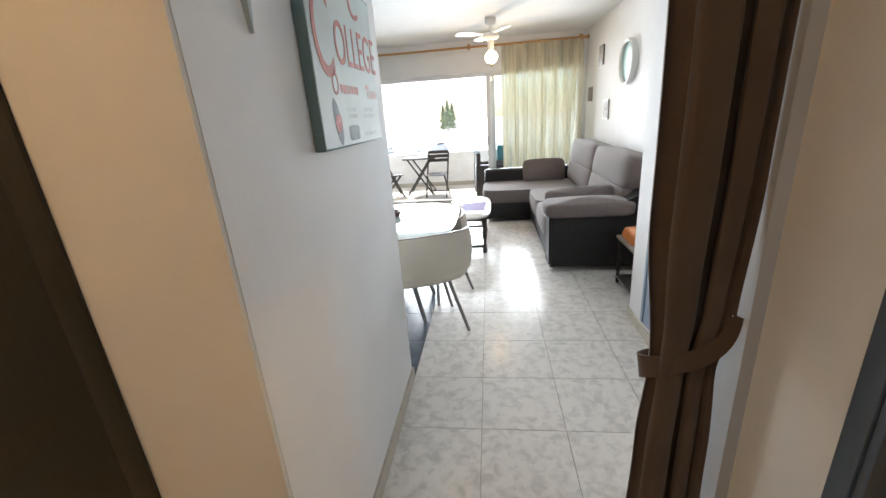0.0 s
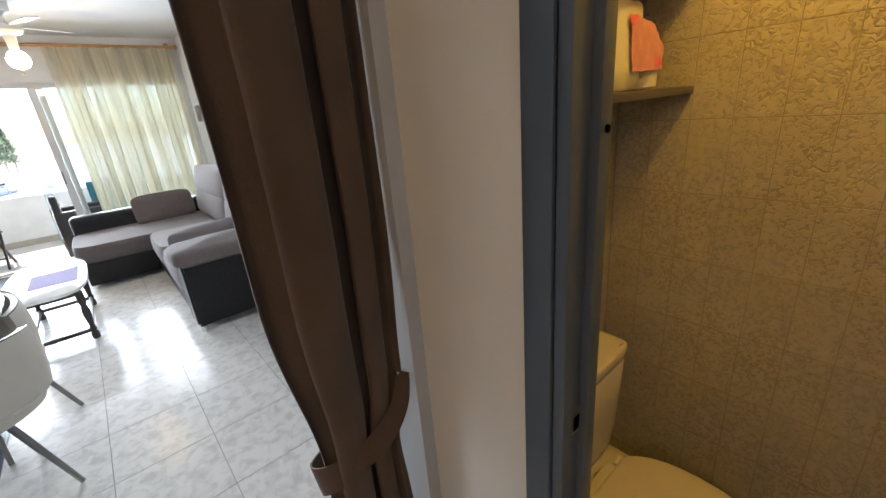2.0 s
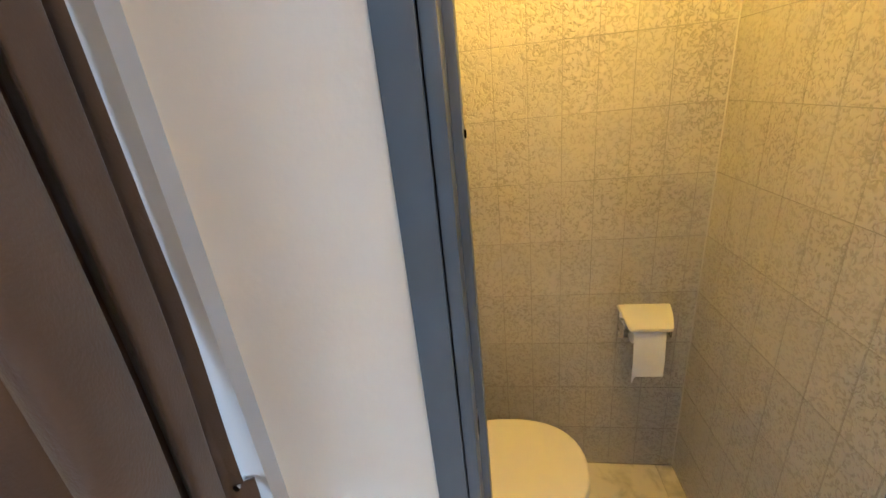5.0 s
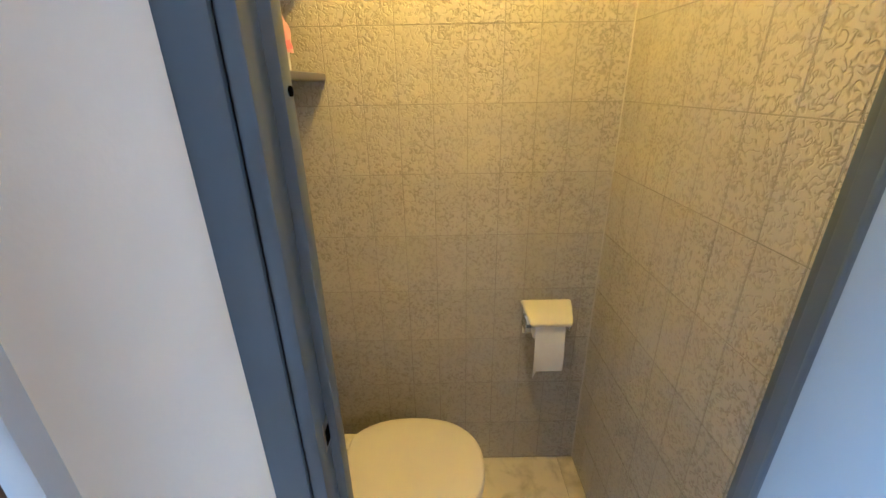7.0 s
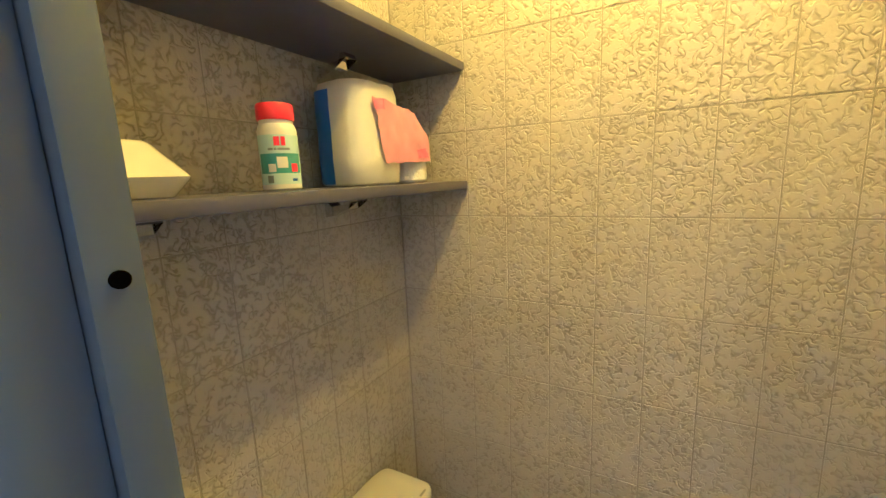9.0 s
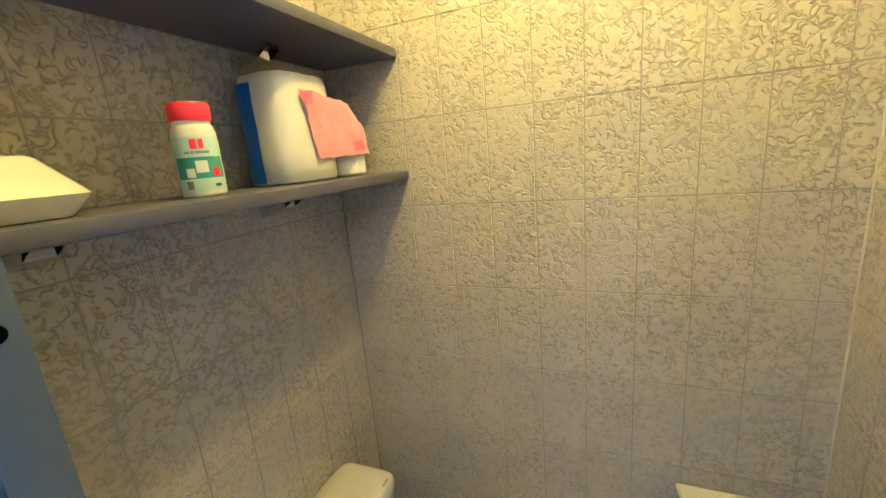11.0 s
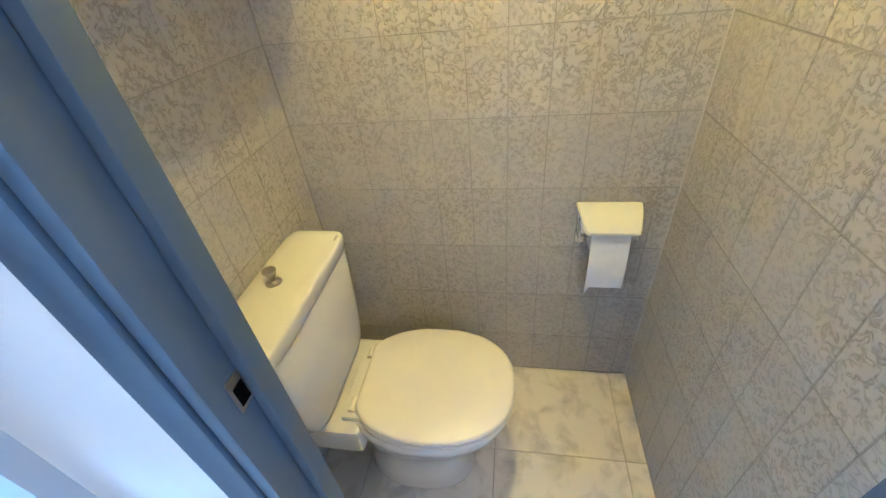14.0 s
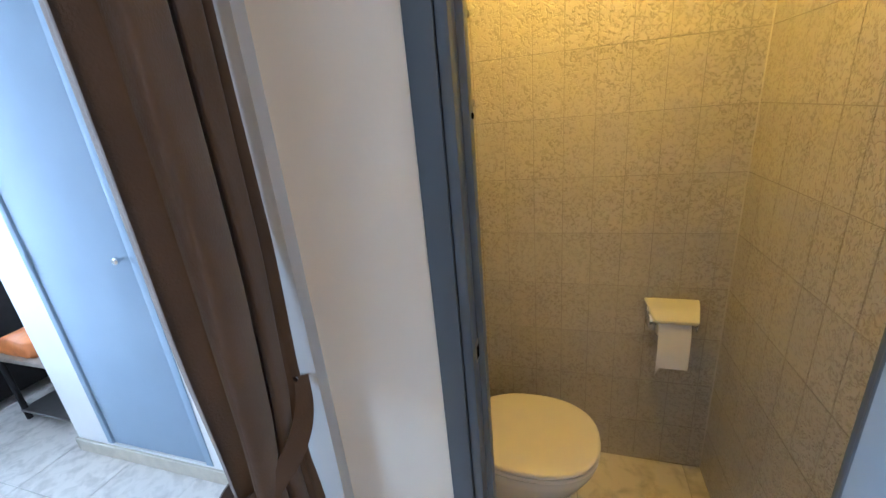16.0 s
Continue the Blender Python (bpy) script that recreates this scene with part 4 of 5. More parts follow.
box(bm, 0.76, 3.2, 0.05, 0.90, 5.9, 0.80, bevel=0.02)
part("back_frame", bm, M_LEATHER, sofa)
for (x, y) in ((-0.085, 2.99), (0.82, 2.99), (-0.68, 4.93), (-0.68, 5.85), (0.82, 5.85)):
    bm = bmesh.new()
    rod(bm, (x, y, 0), (x, y, 0.05), 0.024, 0.028)
    part("foot", bm, M_CHROME, sofa, "short chrome foot")


def pillow(loc, size, rot, label):
    bm = bmesh.new()
    cushion(bm, -size[0], -size[1], -size[2], size[0], size[1], size[2], size[2] * 0.6)
    for v in bm.verts:
        k = max(abs(v.co.x) / size[0], abs(v.co.y) / size[1])
        v.co.z *= 1 - 0.55 * max(0, k - 0.35) / 0.65
    bmesh.ops.transform(bm, verts=bm.verts[:], matrix=pose(*loc, *rot))
    return solid("cushion", bm, M_FABRIC, label, "cushion", group="loose sofa cushions", smooth=80)


pillow((0.16, 5.58, 0.60), (0.31, 0.17, 0.035), (74, 0, 4), "grey-brown oblong cushion leaning on the chaise end")
pillow((0.22, 3.33, 0.62), (0.32, 0.13, 0.045), (48, -4, -3), "grey-brown oblong cushion leaning on the sofa arm")

# ---- side table with bag ----
side = thing("side_table", "low dark metal side table with a wooden top", "table", at=(0.65, 2.5, 0))
bm = bmesh.new()
box(bm, 0.405, 2.25, 0.405, 0.90, 2.72, 0.43, bevel=0.004)
part("top", bm, mat("grey_wood_top", (0.30, 0.26, 0.22), 0.5, vary=0.2, scale=10), side)
bm = bmesh.new()
box(bm, 0.415, 2.26, 0.055, 0.89, 2.71, 0.07, bevel=0.003)
part("lower_shelf", bm, M_STEEL, side)
for x in (0.43, 0.875):
    for y in (2.275, 2.695):
        bm = bmesh.new()
        rod(bm, (x, y, 0), (x, y, 0.405), 0.014)
        part("leg", bm, M_LEATHER, side)
bm = bmesh.new()
cushion(bm, 0.43, 2.36, 0.432, 0.80, 2.68, 0.52, 0.025)
for v in bm.verts:
    v.co += 0.022 * Vector(noise.noise_vector(v.co * 9)) * (1 if v.co.z > 0.45 else 0)
    v.co.z = max(v.co.z, 0.431)
solid("leather_bag", bm, M_ORANGE, "crumpled orange leather bag lying on the side table", "bag", smooth=60)

# ---- coffee table ----
ct = thing("coffee_table", "white oval coffee table with dark turned legs", "coffee table", at=(-0.95, 3.95, 0))
CTX, CTY = -0.903, 4.01
bm = bmesh.new()
loft(bm, [sup(CTX, CTY, 0.240, 0.555, z, p=3.4, n=48) for z in (0.418,)] + [sup(CTX, CTY, 0.252, 0.572, 0.424, p=3.4, n=48), sup(CTX, CTY, 0.252, 0.572, 0.440, p=3.4, n=48), sup(CTX, CTY, 0.246, 0.565, 0.446, p=3.4, n=48)])
part("top", bm, M_TABLEW, ct, "white lacquered top", smooth=50)
TURN = [(0.022, 0), (0.026, 0.01), (0.026, 0.05), (0.018, 0.06), (0.024, 0.085), (0.016, 0.11), (0.022, 0.17), (0.026, 0.24), (0.017, 0.28), (0.026, 0.31), (0.026, 0.40)]
LG = [(CTX + sx * 0.175, CTY + sy * 0.42) for sx in (-1, 1) for sy in (-1, 1)]
for (x, y) in LG:
    bm = bmesh.new()
    lathe(bm, TURN, 16, center=(x, y, 0))
    part("leg", bm, M_DARKWOOD, ct)
for z0, z1 in ((0.06, 0.09), (0.365, 0.418)):
    for a, b in (((-1, -1), (1, -1)), ((-1, 1), (1, 1)), ((-1, -1), (-1, 1)), ((1, -1), (1, 1))):
        bm = bmesh.new()
        xa, ya, xb, yb = CTX + a[0] * 0.175, CTY + a[1] * 0.42, CTX + b[0] * 0.175, CTY + b[1] * 0.42
        box(bm, min(xa, xb) - 0.011, min(ya, yb) - 0.011, z0, max(xa, xb) + 0.011, max(ya, yb) + 0.011, z1, bevel=0.003)
        part("rail", bm, M_DARKWOOD, ct)
bm = bmesh.new()
box(bm, CTX - 0.10, CTY - 0.26, 0.4462, CTX + 0.19, CTY + 0.17, 0.4485, bevel=0.0006, seg=1)
solid("placemat", bm, M_MAT, "purple woven placemat on the coffee table", "placemat")

# ---- dining table with nesting chairs ----
table = thing("dining_table", "dining table with frosted glass top and cream frame", "dining table", at=(-1.45, 2.28, 0))
DX, DYY = -1.475, 2.29
bm = bmesh.new()
loft(bm, [sup(DX, DYY, 0.572, 0.545, z, p=4.2, n=64) for z in (0.738, 0.750)])
part("glass_top", bm, M_GLASSTOP, table, "pale green frosted glass top", smooth=40)
bm = bmesh.new()
loft(bm, [sup(DX, DYY, 0.40, 0.38, z, p=6, n=48) for z in (0.690, 0.737)])
part("apron", bm, M_TABLEW, table)
for sx in (-1, 1):
    for sy in (-1, 1):
        bm = bmesh.new()
        rod(bm, (DX + sx * 0.10, DYY + sy * 0.10, 0.70), (DX + sx * 0.30, DYY + sy * 0.26, 0.0), 0.022, 0.016)
        part("leg", bm, M_STEEL, table)


def nest_chair(cx, cy, turn, label):
    """Shell chair whose curved back follows the table's corner; it faces local +y."""
    ch = thing("dining_chair", label, "chair", group="nesting chairs round the dining table")
    bm = bmesh.new()
    rings = []
    for k in range(9):
        z = 0.44 + 0.315 * k / 8
        bulge = 0.015 * math.sin(math.pi * k / 8)
        out, inn = [], []
        for i in range(29):
            a = radians(-90 - 82 + 164 * i / 28)
            r = 0.345 + bulge
            drop = 0.05 * (1 - math.cos(a + math.pi / 2)) * (k / 8)
            out.append((r * math.cos(a) * 1.12, r * math.sin(a) * 0.86 + 0.06, z - drop))
            inn.append(((r - 0.03) * math.cos(a) * 1.12, (r - 0.03) * math.sin(a) * 0.86 + 0.06, z - drop))
        rings.append(out + list(reversed(inn)))
    loft(bm, rings)
    back = part("backrest", bm, M_CHAIR, ch, "curved cream leatherette back", smooth=60)
    bm = bmesh.new()
    tube(bm, [(p[0] * 0.992, p[1] * 0.992, p[2] + 0.001) for p in rings[-1][:29]], 0.0035, 6)
    part("piping", bm, M_DARKWOOD, back, "thin dark piping along the rim")
    bm = bmesh.new()
    loft(bm, [sup(0, 0.02, 0.315, 0.235, 0.405, p=2.6), sup(0, 0.02, 0.335, 0.255, 0.42, p=2.6), sup(0, 0.02, 0.335, 0.255, 0.455, p=2.6), sup(0, 0.02, 0.30, 0.22, 0.475, p=2.6)])
    part("seat", bm, M_CHAIR, ch, smooth=60)
    for sx in (-1, 1):
        for sy in (-1, 1):
            bm = bmesh.new()
            rod(bm, (sx * 0.16, sy * 0.11, 0.41), (sx * 0.27, sy * 0.21, 0.0), 0.014, 0.011)
            part("leg", bm, M_STEEL, ch)
    ch.matrix_basis = pose(cx, cy, 0, 0, 0, turn)
    return ch


nest_chair(-1.16, 1.98, 22, "cream leatherette shell chair tucked under the table corner")
nest_chair(-1.17, 2.62, 140, "cream leatherette shell chair at the table's far corner")
nest_chair(-1.80, 2.00, -35, "cream leatherette shell chair beside the inner table corner")
bm = bmesh.new()
lathe(bm, [(0.045, 0), (0.066, 0.008), (0.072, 0.03), (0.070, 0.048), (0.060, 0.048), (0.055, 0.03), (0.03, 0.014), (0.0, 0.012)], 28, center=(-1.435, 2.37, 0.7505))
solid("bowl", bm, M_BOWL, "small round brown clay bowl on the glass table", "bowl", smooth=45)

# ---- ceiling fan ----
fan = thing("ceiling_fan", "white four-blade ceiling fan with a lit globe", "ceiling fan", at=(-0.59, 5.0, LH))
FX, FY = -0.59, 5.0
bm = bmesh.new()
lathe(bm, [(0.02, 2.50), (0.065, 2.53), (0.07, 2.598)], 24, center=(FX, FY, 0))
part("canopy", bm, M_FAN, fan)
bm = bmesh.new()
rod(bm, (FX, FY, 2.42), (FX, FY, 2.54), 0.014)
part("rod", bm, M_FAN, fan)
bm = bmesh.new()
lathe(bm, [(0.03, 2.345), (0.085, 2.36), (0.105, 2.385), (0.10, 2.42), (0.05, 2.435), (0.014, 2.44)], 28, center=(FX, FY, 0))
part("motor", bm, M_FAN, fan, smooth=40)
for i in range(4):
    bm = bmesh.new()
    pts = [(0.10, -0.02), (0.17, -0.035), (0.24, -0.058), (0.43, -0.064), (0.465, -0.05), (0.475, 0.0), (0.465, 0.05), (0.43, 0.064), (0.24, 0.058), (0.17, 0.035), (0.10, 0.02)]
    loft(bm, [[(x, y, 0.0) for x, y in pts], [(x, y, 0.006) for x, y in pts]])
    bmesh.ops.transform(bm, verts=bm.verts[:], matrix=pose(FX, FY, 2.415, 0, 0, 24 + 90 * i) @ pose(0, 0, 0, 10, 0, 0))
    part("blade", bm, M_FAN, fan)
bm = bmesh.new()
rod(bm, (FX, FY, 2.225), (FX, FY, 2.35), 0.03, 0.045)
part("lamp_holder", bm, M_FAN, fan)
bm = bmesh.new()
lathe(bm, [(0.03, 0.075), (0.055, 0.06), (0.078, 0.02), (0.078, -0.02), (0.055, -0.058), (0.0, -0.078)], 24, center=(FX, FY, 2.155))
gl_ = part("globe", bm, M_BULB, fan, "glowing glass globe", smooth=60)
gl_.visible_shadow = False
bm = bmesh.new()
lathe(bm, [(0.0, -0.04), (0.012, -0.03), (0.008, 0.0)], 12, center=(FX, FY, 2.075))
part("pull", bm, M_BRASS, fan)

# ---- curtain pole and voile ----
pole = thing("curtain_pole", "varnished pine curtain pole with brackets", "curtain pole", at=(-1, 6.36, 2.48))
bm = bmesh.new()
rod(bm, (-3.1, 6.36, 2.485), (0.885, 6.36, 2.485), 0.017)
part("rod", bm, M_PINE, pole)
for x in (-2.6, -0.93, 0.80):
    bm = bmesh.new()
    box(bm, x - 0.018, 6.335, 2.455, x + 0.018, LY1, 2.53, bevel=0.004)
    part("bracket", bm, M_PINE, pole)
bm = bmesh.new()
lathe(bm, [(0.017, 0), (0.028, 0.01), (0.028, 0.03), (0.012, 0.04)], 18, m=Matrix.Translation((0.88, 6.36, 2.485)) @ Matrix.Rotation(math.pi / 2, 4, "Y"))
part("finial", bm, M_PINE, pole)


def voile(x0, x1, folds, seed, label, waist=None):
    v = thing("voile_curtain", label, "curtain", group="voile curtains at the terrace door")
    bm = bmesh.new()
    c = (x0 + x1) / 2
    k = waist if waist else 1.0
    cloth(bm, [0.02 + 2.46 * i / 40 for i in range(41)],
          lerp_table([(0, c + (x0 - c) * k), (1.0, c + (x0 - c) * k), (2.48, x0)]), lerp_table([(0, x1), (2.48, x1)]),
          lerp_table([(0, 0.045), (2.2, 0.035), (2.48, 0.02)]), lerp_table([(0, 6.34), (2.48, 6.36)]), folds, seed, steps=160, thick=0.0012)
    part("fabric", bm, M_SHEER, v, smooth=80)
    return v


voile(-0.42, 0.84, 9.5, 8, "sheer cream voile curtain drawn over the glass door")
voile(-2.90, -2.50, 5, 9, "sheer cream voile curtain gathered at the window's edge", 1.0)

# ---- terrace door ----
win = thing("window_1", "white aluminium sliding terrace door, half open", "sliding door", kind="structure")


def bar(name, *b):
    bm = bmesh.new()
    box(bm, *b, bevel=0.004)
    return part(name, bm, M_ALU, win)


bar("track_rail", -2.95, 6.47, 0.0, 0.86, 6.57, 0.03)
bar("top_rail", -2.95, 6.47, 2.05, 0.86, 6.57, 2.10)
bar("shutter_box", -2.95, 6.40, 2.105, 0.86, 6.449, 2.40)
for (x0, x1, y) in ((-0.675, -0.60, 6.48), (0.80, 0.86, 6.48), (-0.60, -0.54, 6.525), (-2.95, -2.89, 6.50)):
    bar("stile", x0, y, 0.03, x1, y + 0.035, 2.05)
for y in (6.485, 6.53):
    bm = bmesh.new()
    box(bm, -0.60, y, 0.08, 0.80, y + 0.006, 2.03)
    p_ = part("pane", bm, M_PANE, win, "clear slightly green glass pane", smooth=0)
    p_.visible_shadow = False
bm = bmesh.new()
box(bm, -0.668, 6.468, 0.95, -0.65, 6.48, 1.10, bevel=0.003)
part("pull_handle", bm, M_STEEL, win)

slab("trim_threshold", M_BASE, (-2.95, 6.42, -0.06, 0.86, 6.468, 0.002), label="pale stone threshold of the terrace door", category="threshold")

# ---- small pictures and mirror on the right wall ----
for (y, z, h) in ((5.56, 2.125, 0.125), (6.12, 1.645, 0.105), (5.19, 1.420, 0.125)):
    pf = thing("small_picture", "small framed picture on the white wall", "picture", group="small pictures on the wall", at=(LX1, y, z))
    bm = bmesh.new()
    box(bm, LX1 - 0.018, y - 0.115, z - h, LX1 - 0.001, y + 0.115, z + h, bevel=0.003)
    part("frame", bm, M_DARKWOOD if z > 2 else M_STEEL, pf)
    bm = bmesh.new()
    box(bm, LX1 - 0.020, y - 0.10, z - h + 0.016, LX1 - 0.0182, y + 0.10, z + h - 0.016)
    part("print", bm, M_PICT, pf)
mir = thing("round_mirror", "round mirror in a white rim on the wall", "mirror", at=(LX1, 4.35, 1.92))
MM = Matrix.Translation((LX1 - 0.001, 4.35, 1.915)) @ Matrix.Rotation(-math.pi / 2, 4, "Y")
bm = bmesh.new()
lathe(bm, [(0.235, 0), (0.235, 0.055), (0.222, 0.062), (0.205, 0.050), (0.203, 0.02)], 40, m=MM)
part("rim", bm, M_WHITEP, mir, smooth=40)
bm = bmesh.new()
lathe(bm, [(0.202, 0.021), (0.202, 0.024)], 40, m=MM)
part("glass", bm, M_MAQUA, mir, "pale aqua disc")

# ---- terrace ----
slab("floor_terrace", M_GROUT, (-4.6, 6.42, -0.12, 2.4, 8.4, -0.012), label="tiled terrace floor", category="floor")
slab("wall_parapet", M_RENDER, (-4.6, 8.22, -0.12, 2.4, 8.38, 0.72), label="white rendered terrace parapet", category="wall")
slab("baseboard_terrace", M_BASE, (-4.6, 8.205, -0.01, 2.4, 8.22, 0.085), label="beige tiled skirting of the terrace", category="baseboard")
slab("ceiling_terrace", M_RENDER, (-4.6, 6.60, 2.55, 2.4, 8.4, 2.70), label="white terrace soffit", category="ceiling")
slab("wall_terrace_side", M_RENDER, (1.1, 6.60, -0.1, 1.25, 8.22, 2.55), (-4.6, 6.60, -0.1, -4.5, 8.22, 2.55), label="white rendered terrace side wall", category="wall")


def folding_chair(x, y, turn, label):
    c = thing("folding_chair", label, "chair", group="folding chairs on the terrace")
    for sx in (-0.2, 0.2):
        bm = bmesh.new()
        box(bm, sx - 0.012, -0.018, 0, sx + 0.012, 0.018, 0.92, bevel=0.006, m=about((0, 0, 0), pose(0, 0.20, 0, 24, 0, 0)))
        part("front_leg", bm, M_PLASTICD, c)
        bm = bmesh.new()
        box(bm, sx * 0.86 - 0.012, -0.018, 0, sx * 0.86 + 0.012, 0.018, 0.56, bevel=0.006, m=pose(0, -0.20, 0, -40, 0, 0))
        part("rear_leg", bm, M_PLASTICD, c)
    for k in range(5):
        bm = bmesh.new()
        box(bm, -0.19, -0.16 + 0.078 * k, 0.43, 0.19, -0.16 + 0.078 * k + 0.07, 0.445, bevel=0.005)
        part("seat_slat", bm, M_PLASTICD, c)
    for k in range(3):
        bm = bmesh.new()
        z = 0.66 + 0.075 * k
        yy = 0.20 - z * math.tan(radians(24)) * 0.98
        box(bm, -0.19, yy - 0.008, z, 0.19, yy + 0.008, z + 0.06, bevel=0.006)
        part("back_slat", bm, M_PLASTICD, c)
    bm = bmesh.new()
    rod(bm, (-0.17, -0.17, 0.08), (0.17, -0.17, 0.08), 0.012)
    part("stretcher", bm, M_PLASTICD, c)
    c.matrix_basis = pose(x, y, -0.012, 0, 0, turn)


folding_chair(-1.66, 7.05, 172, "dark brown folding chair with slatted back")
folding_chair(-2.62, 7.22, -68, "dark brown folding chair turned side-on to the table")
ft = thing("folding_table", "dark brown folding terrace table", "table", at=(-2.05, 7.45, 0))
bm = bmesh.new()
loft(bm, [sup(-2.05, 7.45, 0.34, 0.30, z, p=4) for z in (0.70, 0.725)])
part("top", bm, M_PLASTICD, ft)
for sx in (-0.22, 0.22):
    for s in (-1, 1):
        bm = bmesh.new()
        rod(bm, (-2.05 + s * 0.26, 7.45 + sx, -0.012), (-2.05 - s * 0.22, 7.45 + sx, 0.70), 0.016)
        part("leg", bm, M_PLASTICD, ft)
for s in (-1, 1):
    bm = bmesh.new()
    rod(bm, (-2.05 + s * 0.24, 7.23, 0.05), (-2.05 + s * 0.24, 7.67, 0.05), 0.014)
    part("stretcher", bm, M_PLASTICD, ft)


def armchair(x, y, turn):
    c = thing("terrace_armchair", "dark brown moulded terrace armchair", "armchair", group="terrace armchairs")
    for b in ((-0.30, -0.28, 0.18, 0.30, 0.30, 0.40), (-0.33, -0.30, 0.0, -0.24, 0.32, 0.60), (0.24, -0.30, 0.0, 0.33, 0.32, 0.60)):
        bm = bmesh.new()
        box(bm, *b, bevel=0.03, seg=3)
        part("seat" if b[0] == -0.30 else "arm", bm, M_PLASTICD, c)
    bm = bmesh.new()
    box(bm, -0.32, 0.22, 0.1, 0.32, 0.31, 0.82, bevel=0.035, seg=3)
    part("backrest", bm, M_PLASTICD, c)
    c.matrix_basis = pose(x, y, -0.012, 0, 0, turn)


armchair(-0.62, 7.05, 95)
bm = bmesh.new()
box(bm, -0.50, 7.50, 0.22, -0.22, 7.56, 0.86, bevel=0.02)
box(bm, -0.50, 7.50, -0.012, -0.22, 7.56, 0.24, bevel=0.01)
solid("towel", bm, M_TOWEL, "turquoise beach towel hung over a terrace rail", "towel")

# ---- beyond the terrace ----
bm = bmesh.new()
bmesh.ops.create_grid(bm, x_segments=2, y_segments=2, size=900)
bmesh.ops.translate(bm, verts=bm.verts[:], vec=(0, 0, -9.0))
solid("ground", bm, M_QUAY, "pale sunlit quay and harbour ground", "ground", kind="structure", smooth=0)


def boat(x, y, l, turn):
    b = thing("boat", "white moored pleasure boat in the harbour", "boat", group="boats in the harbour")
    bm = bmesh.new()
    pr = [(-0.5, 0.14), (-0.2, 0.17), (0.2, 0.15), (0.42, 0.06), (0.5, 0.0)]
    ring = lambda s, z: [(p[0] * l, p[1] * l * s, z) for p in pr] + [(p[0] * l, -p[1] * l * s, z) for p in reversed(pr[:-1])]
    loft(bm, [ring(0.7, 0), ring(1.0, 0.12 * l), ring(0.95, 0.13 * l)])
    part("hull", bm, M_HULL, b)
    bm = bmesh.new()
    box(bm, -0.22 * l, -0.10 * l, 0.125 * l, 0.14 * l, 0.10 * l, 0.22 * l, bevel=0.03 * l)
    part("cabin", bm, M_HULL, b)
    bm = bmesh.new()
    box(bm, -0.20 * l, -0.102 * l, 0.165 * l, 0.12 * l, 0.102 * l, 0.195 * l, bevel=0.003 * l)
    part("cabin_window", bm, M_PLASTICD, b)
    b.matrix_basis = pose(x, y, -9, 0, 0, turn)


rb = random.Random(5)
for i in range(16):
    boat(-62 + 7.5 * (i % 8) + rb.uniform(-1, 1), 90 + 40 * (i // 8) + rb.uniform(-2, 2), rb.uniform(7, 12), rb.uniform(60, 120))


def tree(x, y, h, seed, label):
    t = thing("tree", label, "tree", group="trees by the harbour", at=(x, y, -9))
    r = random.Random(seed)
    bm = bmesh.new()
    rod(bm, (x, y, -9), (x, y, -9 + h * 0.9), h * 0.005, h * 0.002)
    for i in range(5):
        a = r.uniform(0, 6.28)
        z = -9 + h * (0.5 + 0.06 * i)
        rod(bm, (x, y, z), (x + h * 0.05 * math.cos(a), y + h * 0.05 * math.sin(a), z + h * 0.14), h * 0.010, h * 0.004, n=6)
    part("trunk", bm, M_BARK, t)
    verts, faces = [], []
    for i in range(900):
        u = r.random()
        a = r.uniform(0, 6.28)
        rad = h * 0.075 * (1 - u) ** 0.7 * r.uniform(0.45, 1.15) * (0.75 + 0.35 * math.sin(5 * a + 9 * u))
        c = Vector((x + rad * math.cos(a), y + rad * math.sin(a), -9 + h * (0.62 + 0.38 * u)))
        s = h * 0.015
        d1 = Vector((r.uniform(-1, 1), r.uniform(-1, 1), r.uniform(-1, 1))).normalized() * s
        d2 = d1.orthogonal().normalized() * s * 0.6
        k = len(verts)
        verts += [c - d1, c + d2, c + d1, c - d2]
        faces.append((k, k + 1, k + 2, k + 3))
    me = bpy.data.meshes.new("crown")
    me.from_pydata(verts, [], faces)
    me.materials.append(M_LEAF)
    cr = new("crown", me)
    cr.parent = t
    cr.matrix_parent_inverse = t.matrix_basis.inverted()


tree(-8.7, 82, 13.3, 3, "tall green conifer by the harbour")
tree(-7.9, 83, 12.7, 4, "slightly shorter green conifer by the harbour")
tree(-9.8, 84, 12.5, 6, "green conifer at the end of a small group")


# ---- pieces: tiles of walls and floors ----
def tile_mesh(name, w, h, t, material, edge=0.0007):
    """A flat tile in its local xy plane, bevelled, facing +z."""
    a, b, c, d = w / 2, h / 2, w / 2 - edge, h / 2 - edge
    v = [(-a, -b, 0), (a, -b, 0), (a, b, 0), (-a, b, 0), (-a, -b, t - edge), (a, -b, t - edge), (a, b, t - edge), (-a, b, t - edge), (-c, -d, t), (c, -d, t), (c, d, t), (-c, d, t)]
    f = [(8, 9, 10, 11)] + [(i, (i + 1) % 4, 4 + (i + 1) % 4, 4 + i) for i in range(4)] + [(4 + i, 4 + (i + 1) % 4, 8 + (i + 1) % 4, 8 + i) for i in range(4)]
    me = bpy.data.meshes.new(name)
    me.from_pydata(v, [], f)
    me.materials.append(material)
    return me


TILES = {}


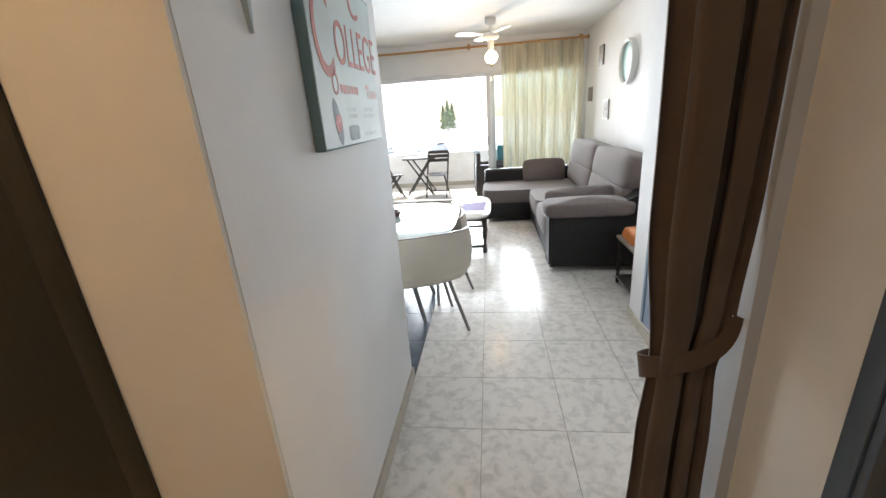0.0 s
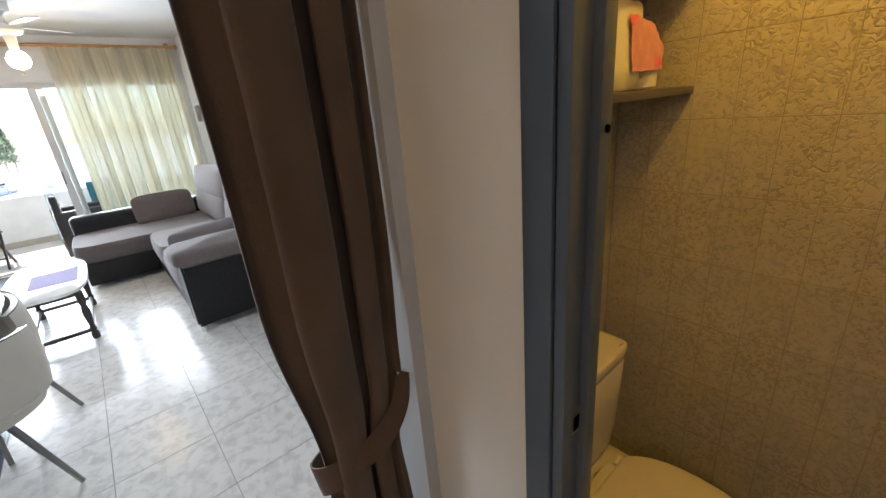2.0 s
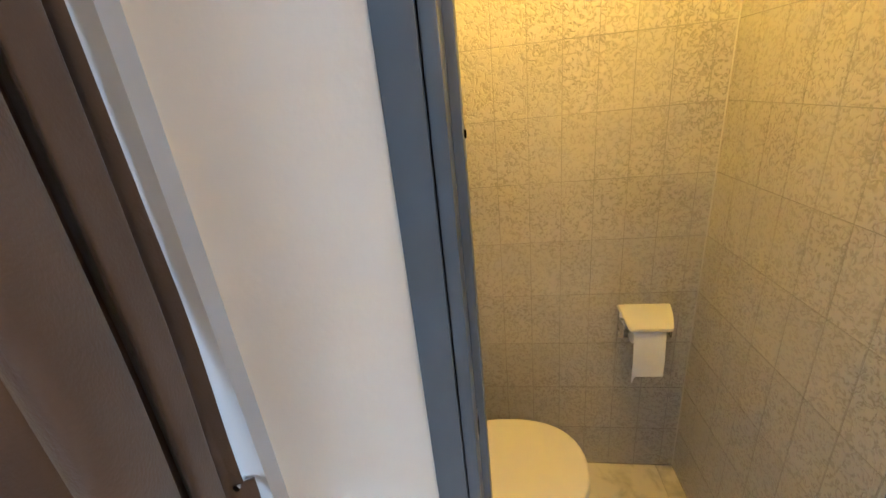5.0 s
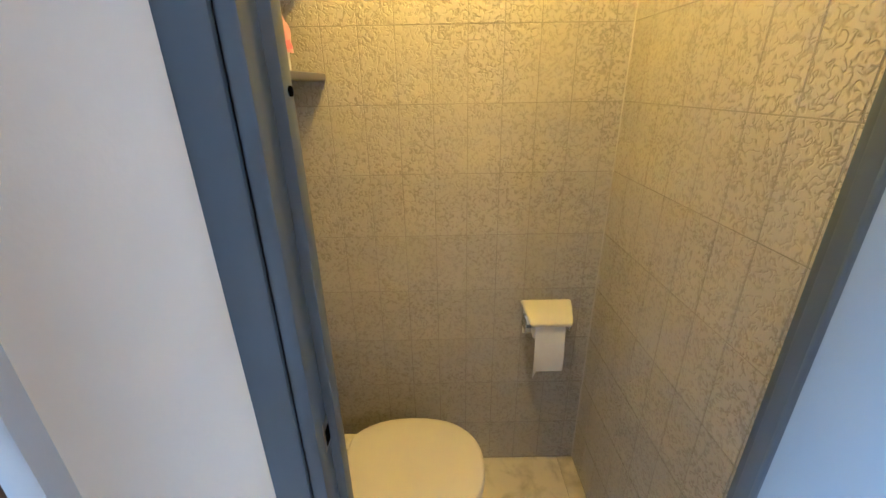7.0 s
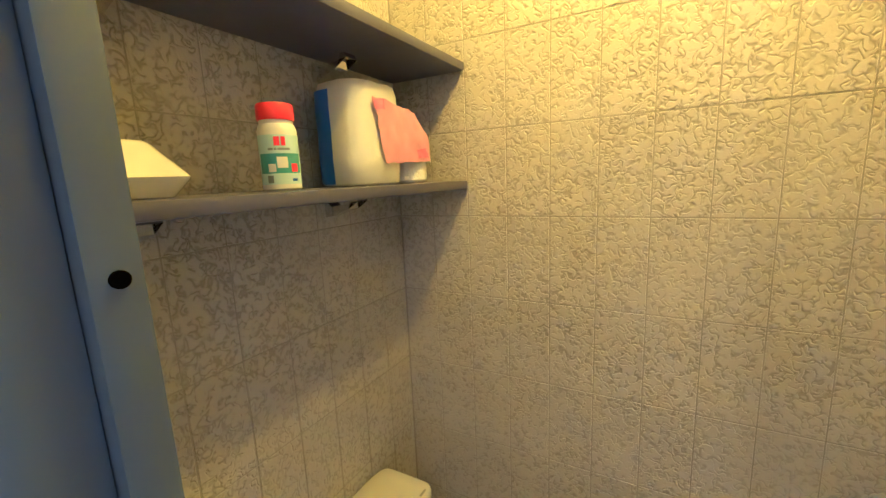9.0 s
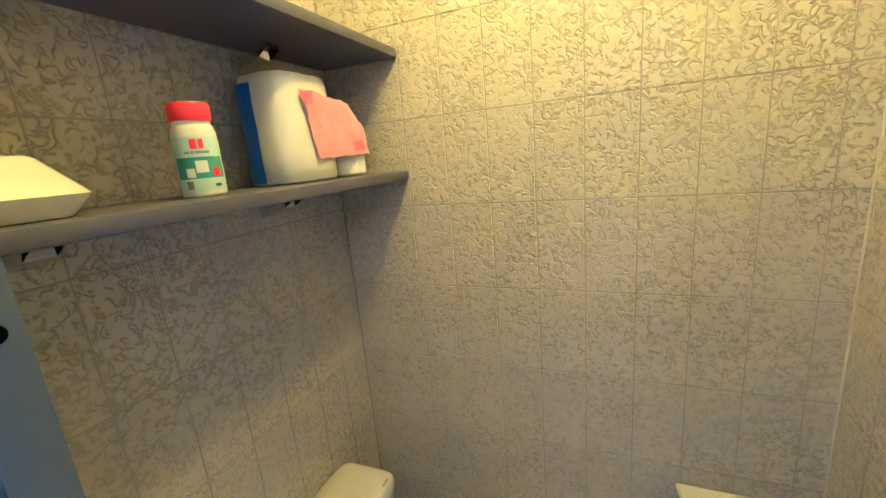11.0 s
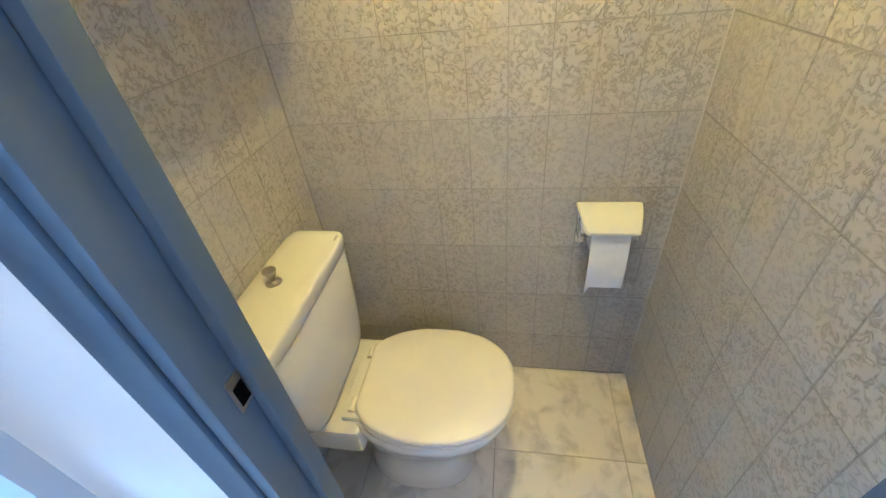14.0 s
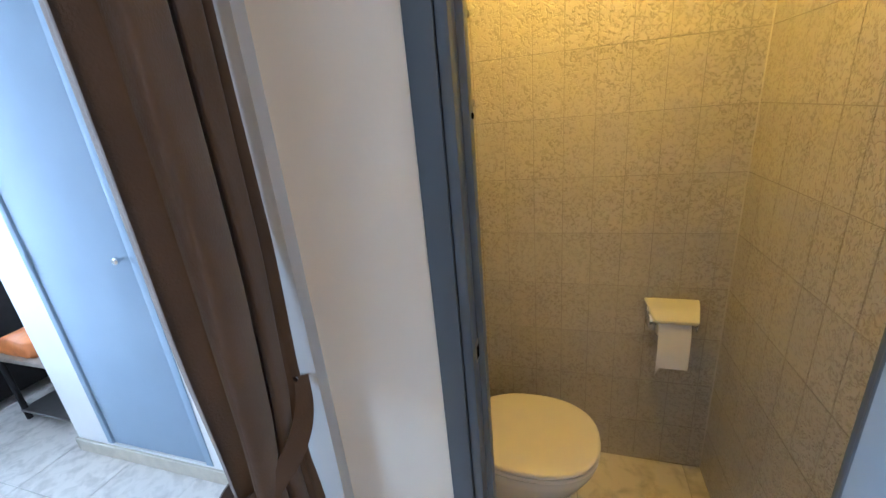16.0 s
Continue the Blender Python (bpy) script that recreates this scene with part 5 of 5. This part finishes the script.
def lay(parent, material, axes, origin, u0, u1, v0, v1, pu, pv, su, sv, thick, skip=None, joint=0.0028, jitter=0.0):
    """Lays tiles on a plane: axes (u, v, n), joints at u0s + k*pu; cuts them at the edges."""
    U, V, N = (Vector(a) for a in axes)
    rot = Matrix((U, V, N)).transposed().to_4x4()
    par = bpy.data.objects[parent]
    nu0, nu1 = math.floor((u0 - su) / pu), math.ceil((u1 - su) / pu)
    nv0, nv1 = math.floor((v0 - sv) / pv), math.ceil((v1 - sv) / pv)
    rng = random.Random(parent)
    for i in range(nu0, nu1):
        for j in range(nv0, nv1):
            a0, a1 = max(u0, su + i * pu), min(u1, su + (i + 1) * pu)
            b0, b1 = max(v0, sv + j * pv), min(v1, sv + (j + 1) * pv)
            if a1 - a0 < 0.008 or b1 - b0 < 0.008:
                continue
            if skip and skip((a0 + a1) / 2, (b0 + b1) / 2):
                continue
            key = (material.name, round(a1 - a0, 4), round(b1 - b0, 4), thick)
            if key not in TILES:
                TILES[key] = tile_mesh("tile", a1 - a0 - joint, b1 - b0 - joint, thick, material)
            o = new("tile", TILES[key])
            o.parent = par
            o.matrix_basis = Matrix.Translation(Vector(origin) + U * ((a0 + a1) / 2) + V * ((b0 + b1) / 2) + N * rng.uniform(0, jitter)) @ rot


PU, PV, JZ = 0.0985, 0.1995, -0.006
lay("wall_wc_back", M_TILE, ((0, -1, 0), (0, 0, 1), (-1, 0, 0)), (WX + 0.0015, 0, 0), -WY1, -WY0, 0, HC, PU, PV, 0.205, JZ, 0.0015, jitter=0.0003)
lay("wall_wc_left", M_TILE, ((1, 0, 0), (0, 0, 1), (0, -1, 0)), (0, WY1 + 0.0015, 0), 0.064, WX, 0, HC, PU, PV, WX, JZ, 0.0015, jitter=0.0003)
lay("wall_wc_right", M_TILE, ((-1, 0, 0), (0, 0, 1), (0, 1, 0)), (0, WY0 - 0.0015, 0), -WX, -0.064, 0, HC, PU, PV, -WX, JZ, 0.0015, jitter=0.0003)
lay("floor_wc", M_WCFLOOR, ((1, 0, 0), (0, 1, 0), (0, 0, 1)), (0, 0, -0.004), 0.0, WX, WY0, WY1, 0.41, 0.41, 0.503, -0.275, 0.004)
# hall and living floor: light tiles, with a dark field under the dining corner
lay("floor_hall", M_FLOOR, ((1, 0, 0), (0, 1, 0), (0, 0, 1)), (0, 0, -0.004), -1.135, LX1, -0.7, 6.42, 0.41, 0.4085, -0.724, 0.931, 0.004,
    skip=lambda x, y: x > -0.02 and y < 0.40 or x > CX + 0.05 and y < 2.0)
lay("floor_hall", M_FLOOR, ((1, 0, 0), (0, 1, 0), (0, 0, 1)), (0, 0, -0.004), -2.4, 0.0, -2.6, -0.7, 0.41, 0.4085, -0.724, -0.703, 0.004)
lay("floor_hall", M_FLOOR, ((1, 0, 0), (0, 1, 0), (0, 0, 1)), (0, 0, -0.004), -2.4, -1.135, -0.7, 0.0, 0.41, 0.4085, -0.724, -0.703, 0.004)
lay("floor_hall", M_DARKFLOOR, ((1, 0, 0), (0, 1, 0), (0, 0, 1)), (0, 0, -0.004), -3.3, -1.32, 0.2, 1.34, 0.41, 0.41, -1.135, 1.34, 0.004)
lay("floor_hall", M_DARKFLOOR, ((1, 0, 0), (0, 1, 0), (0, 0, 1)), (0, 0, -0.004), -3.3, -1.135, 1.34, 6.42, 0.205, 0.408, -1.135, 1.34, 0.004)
lay("floor_terrace", M_BALTILE, ((1, 0, 0), (0, 1, 0), (0, 0, 1)), (0, 0, -0.012), -3.4, 1.1, 6.572, 8.2, 0.33, 0.33, -0.70, 6.60, 0.010)
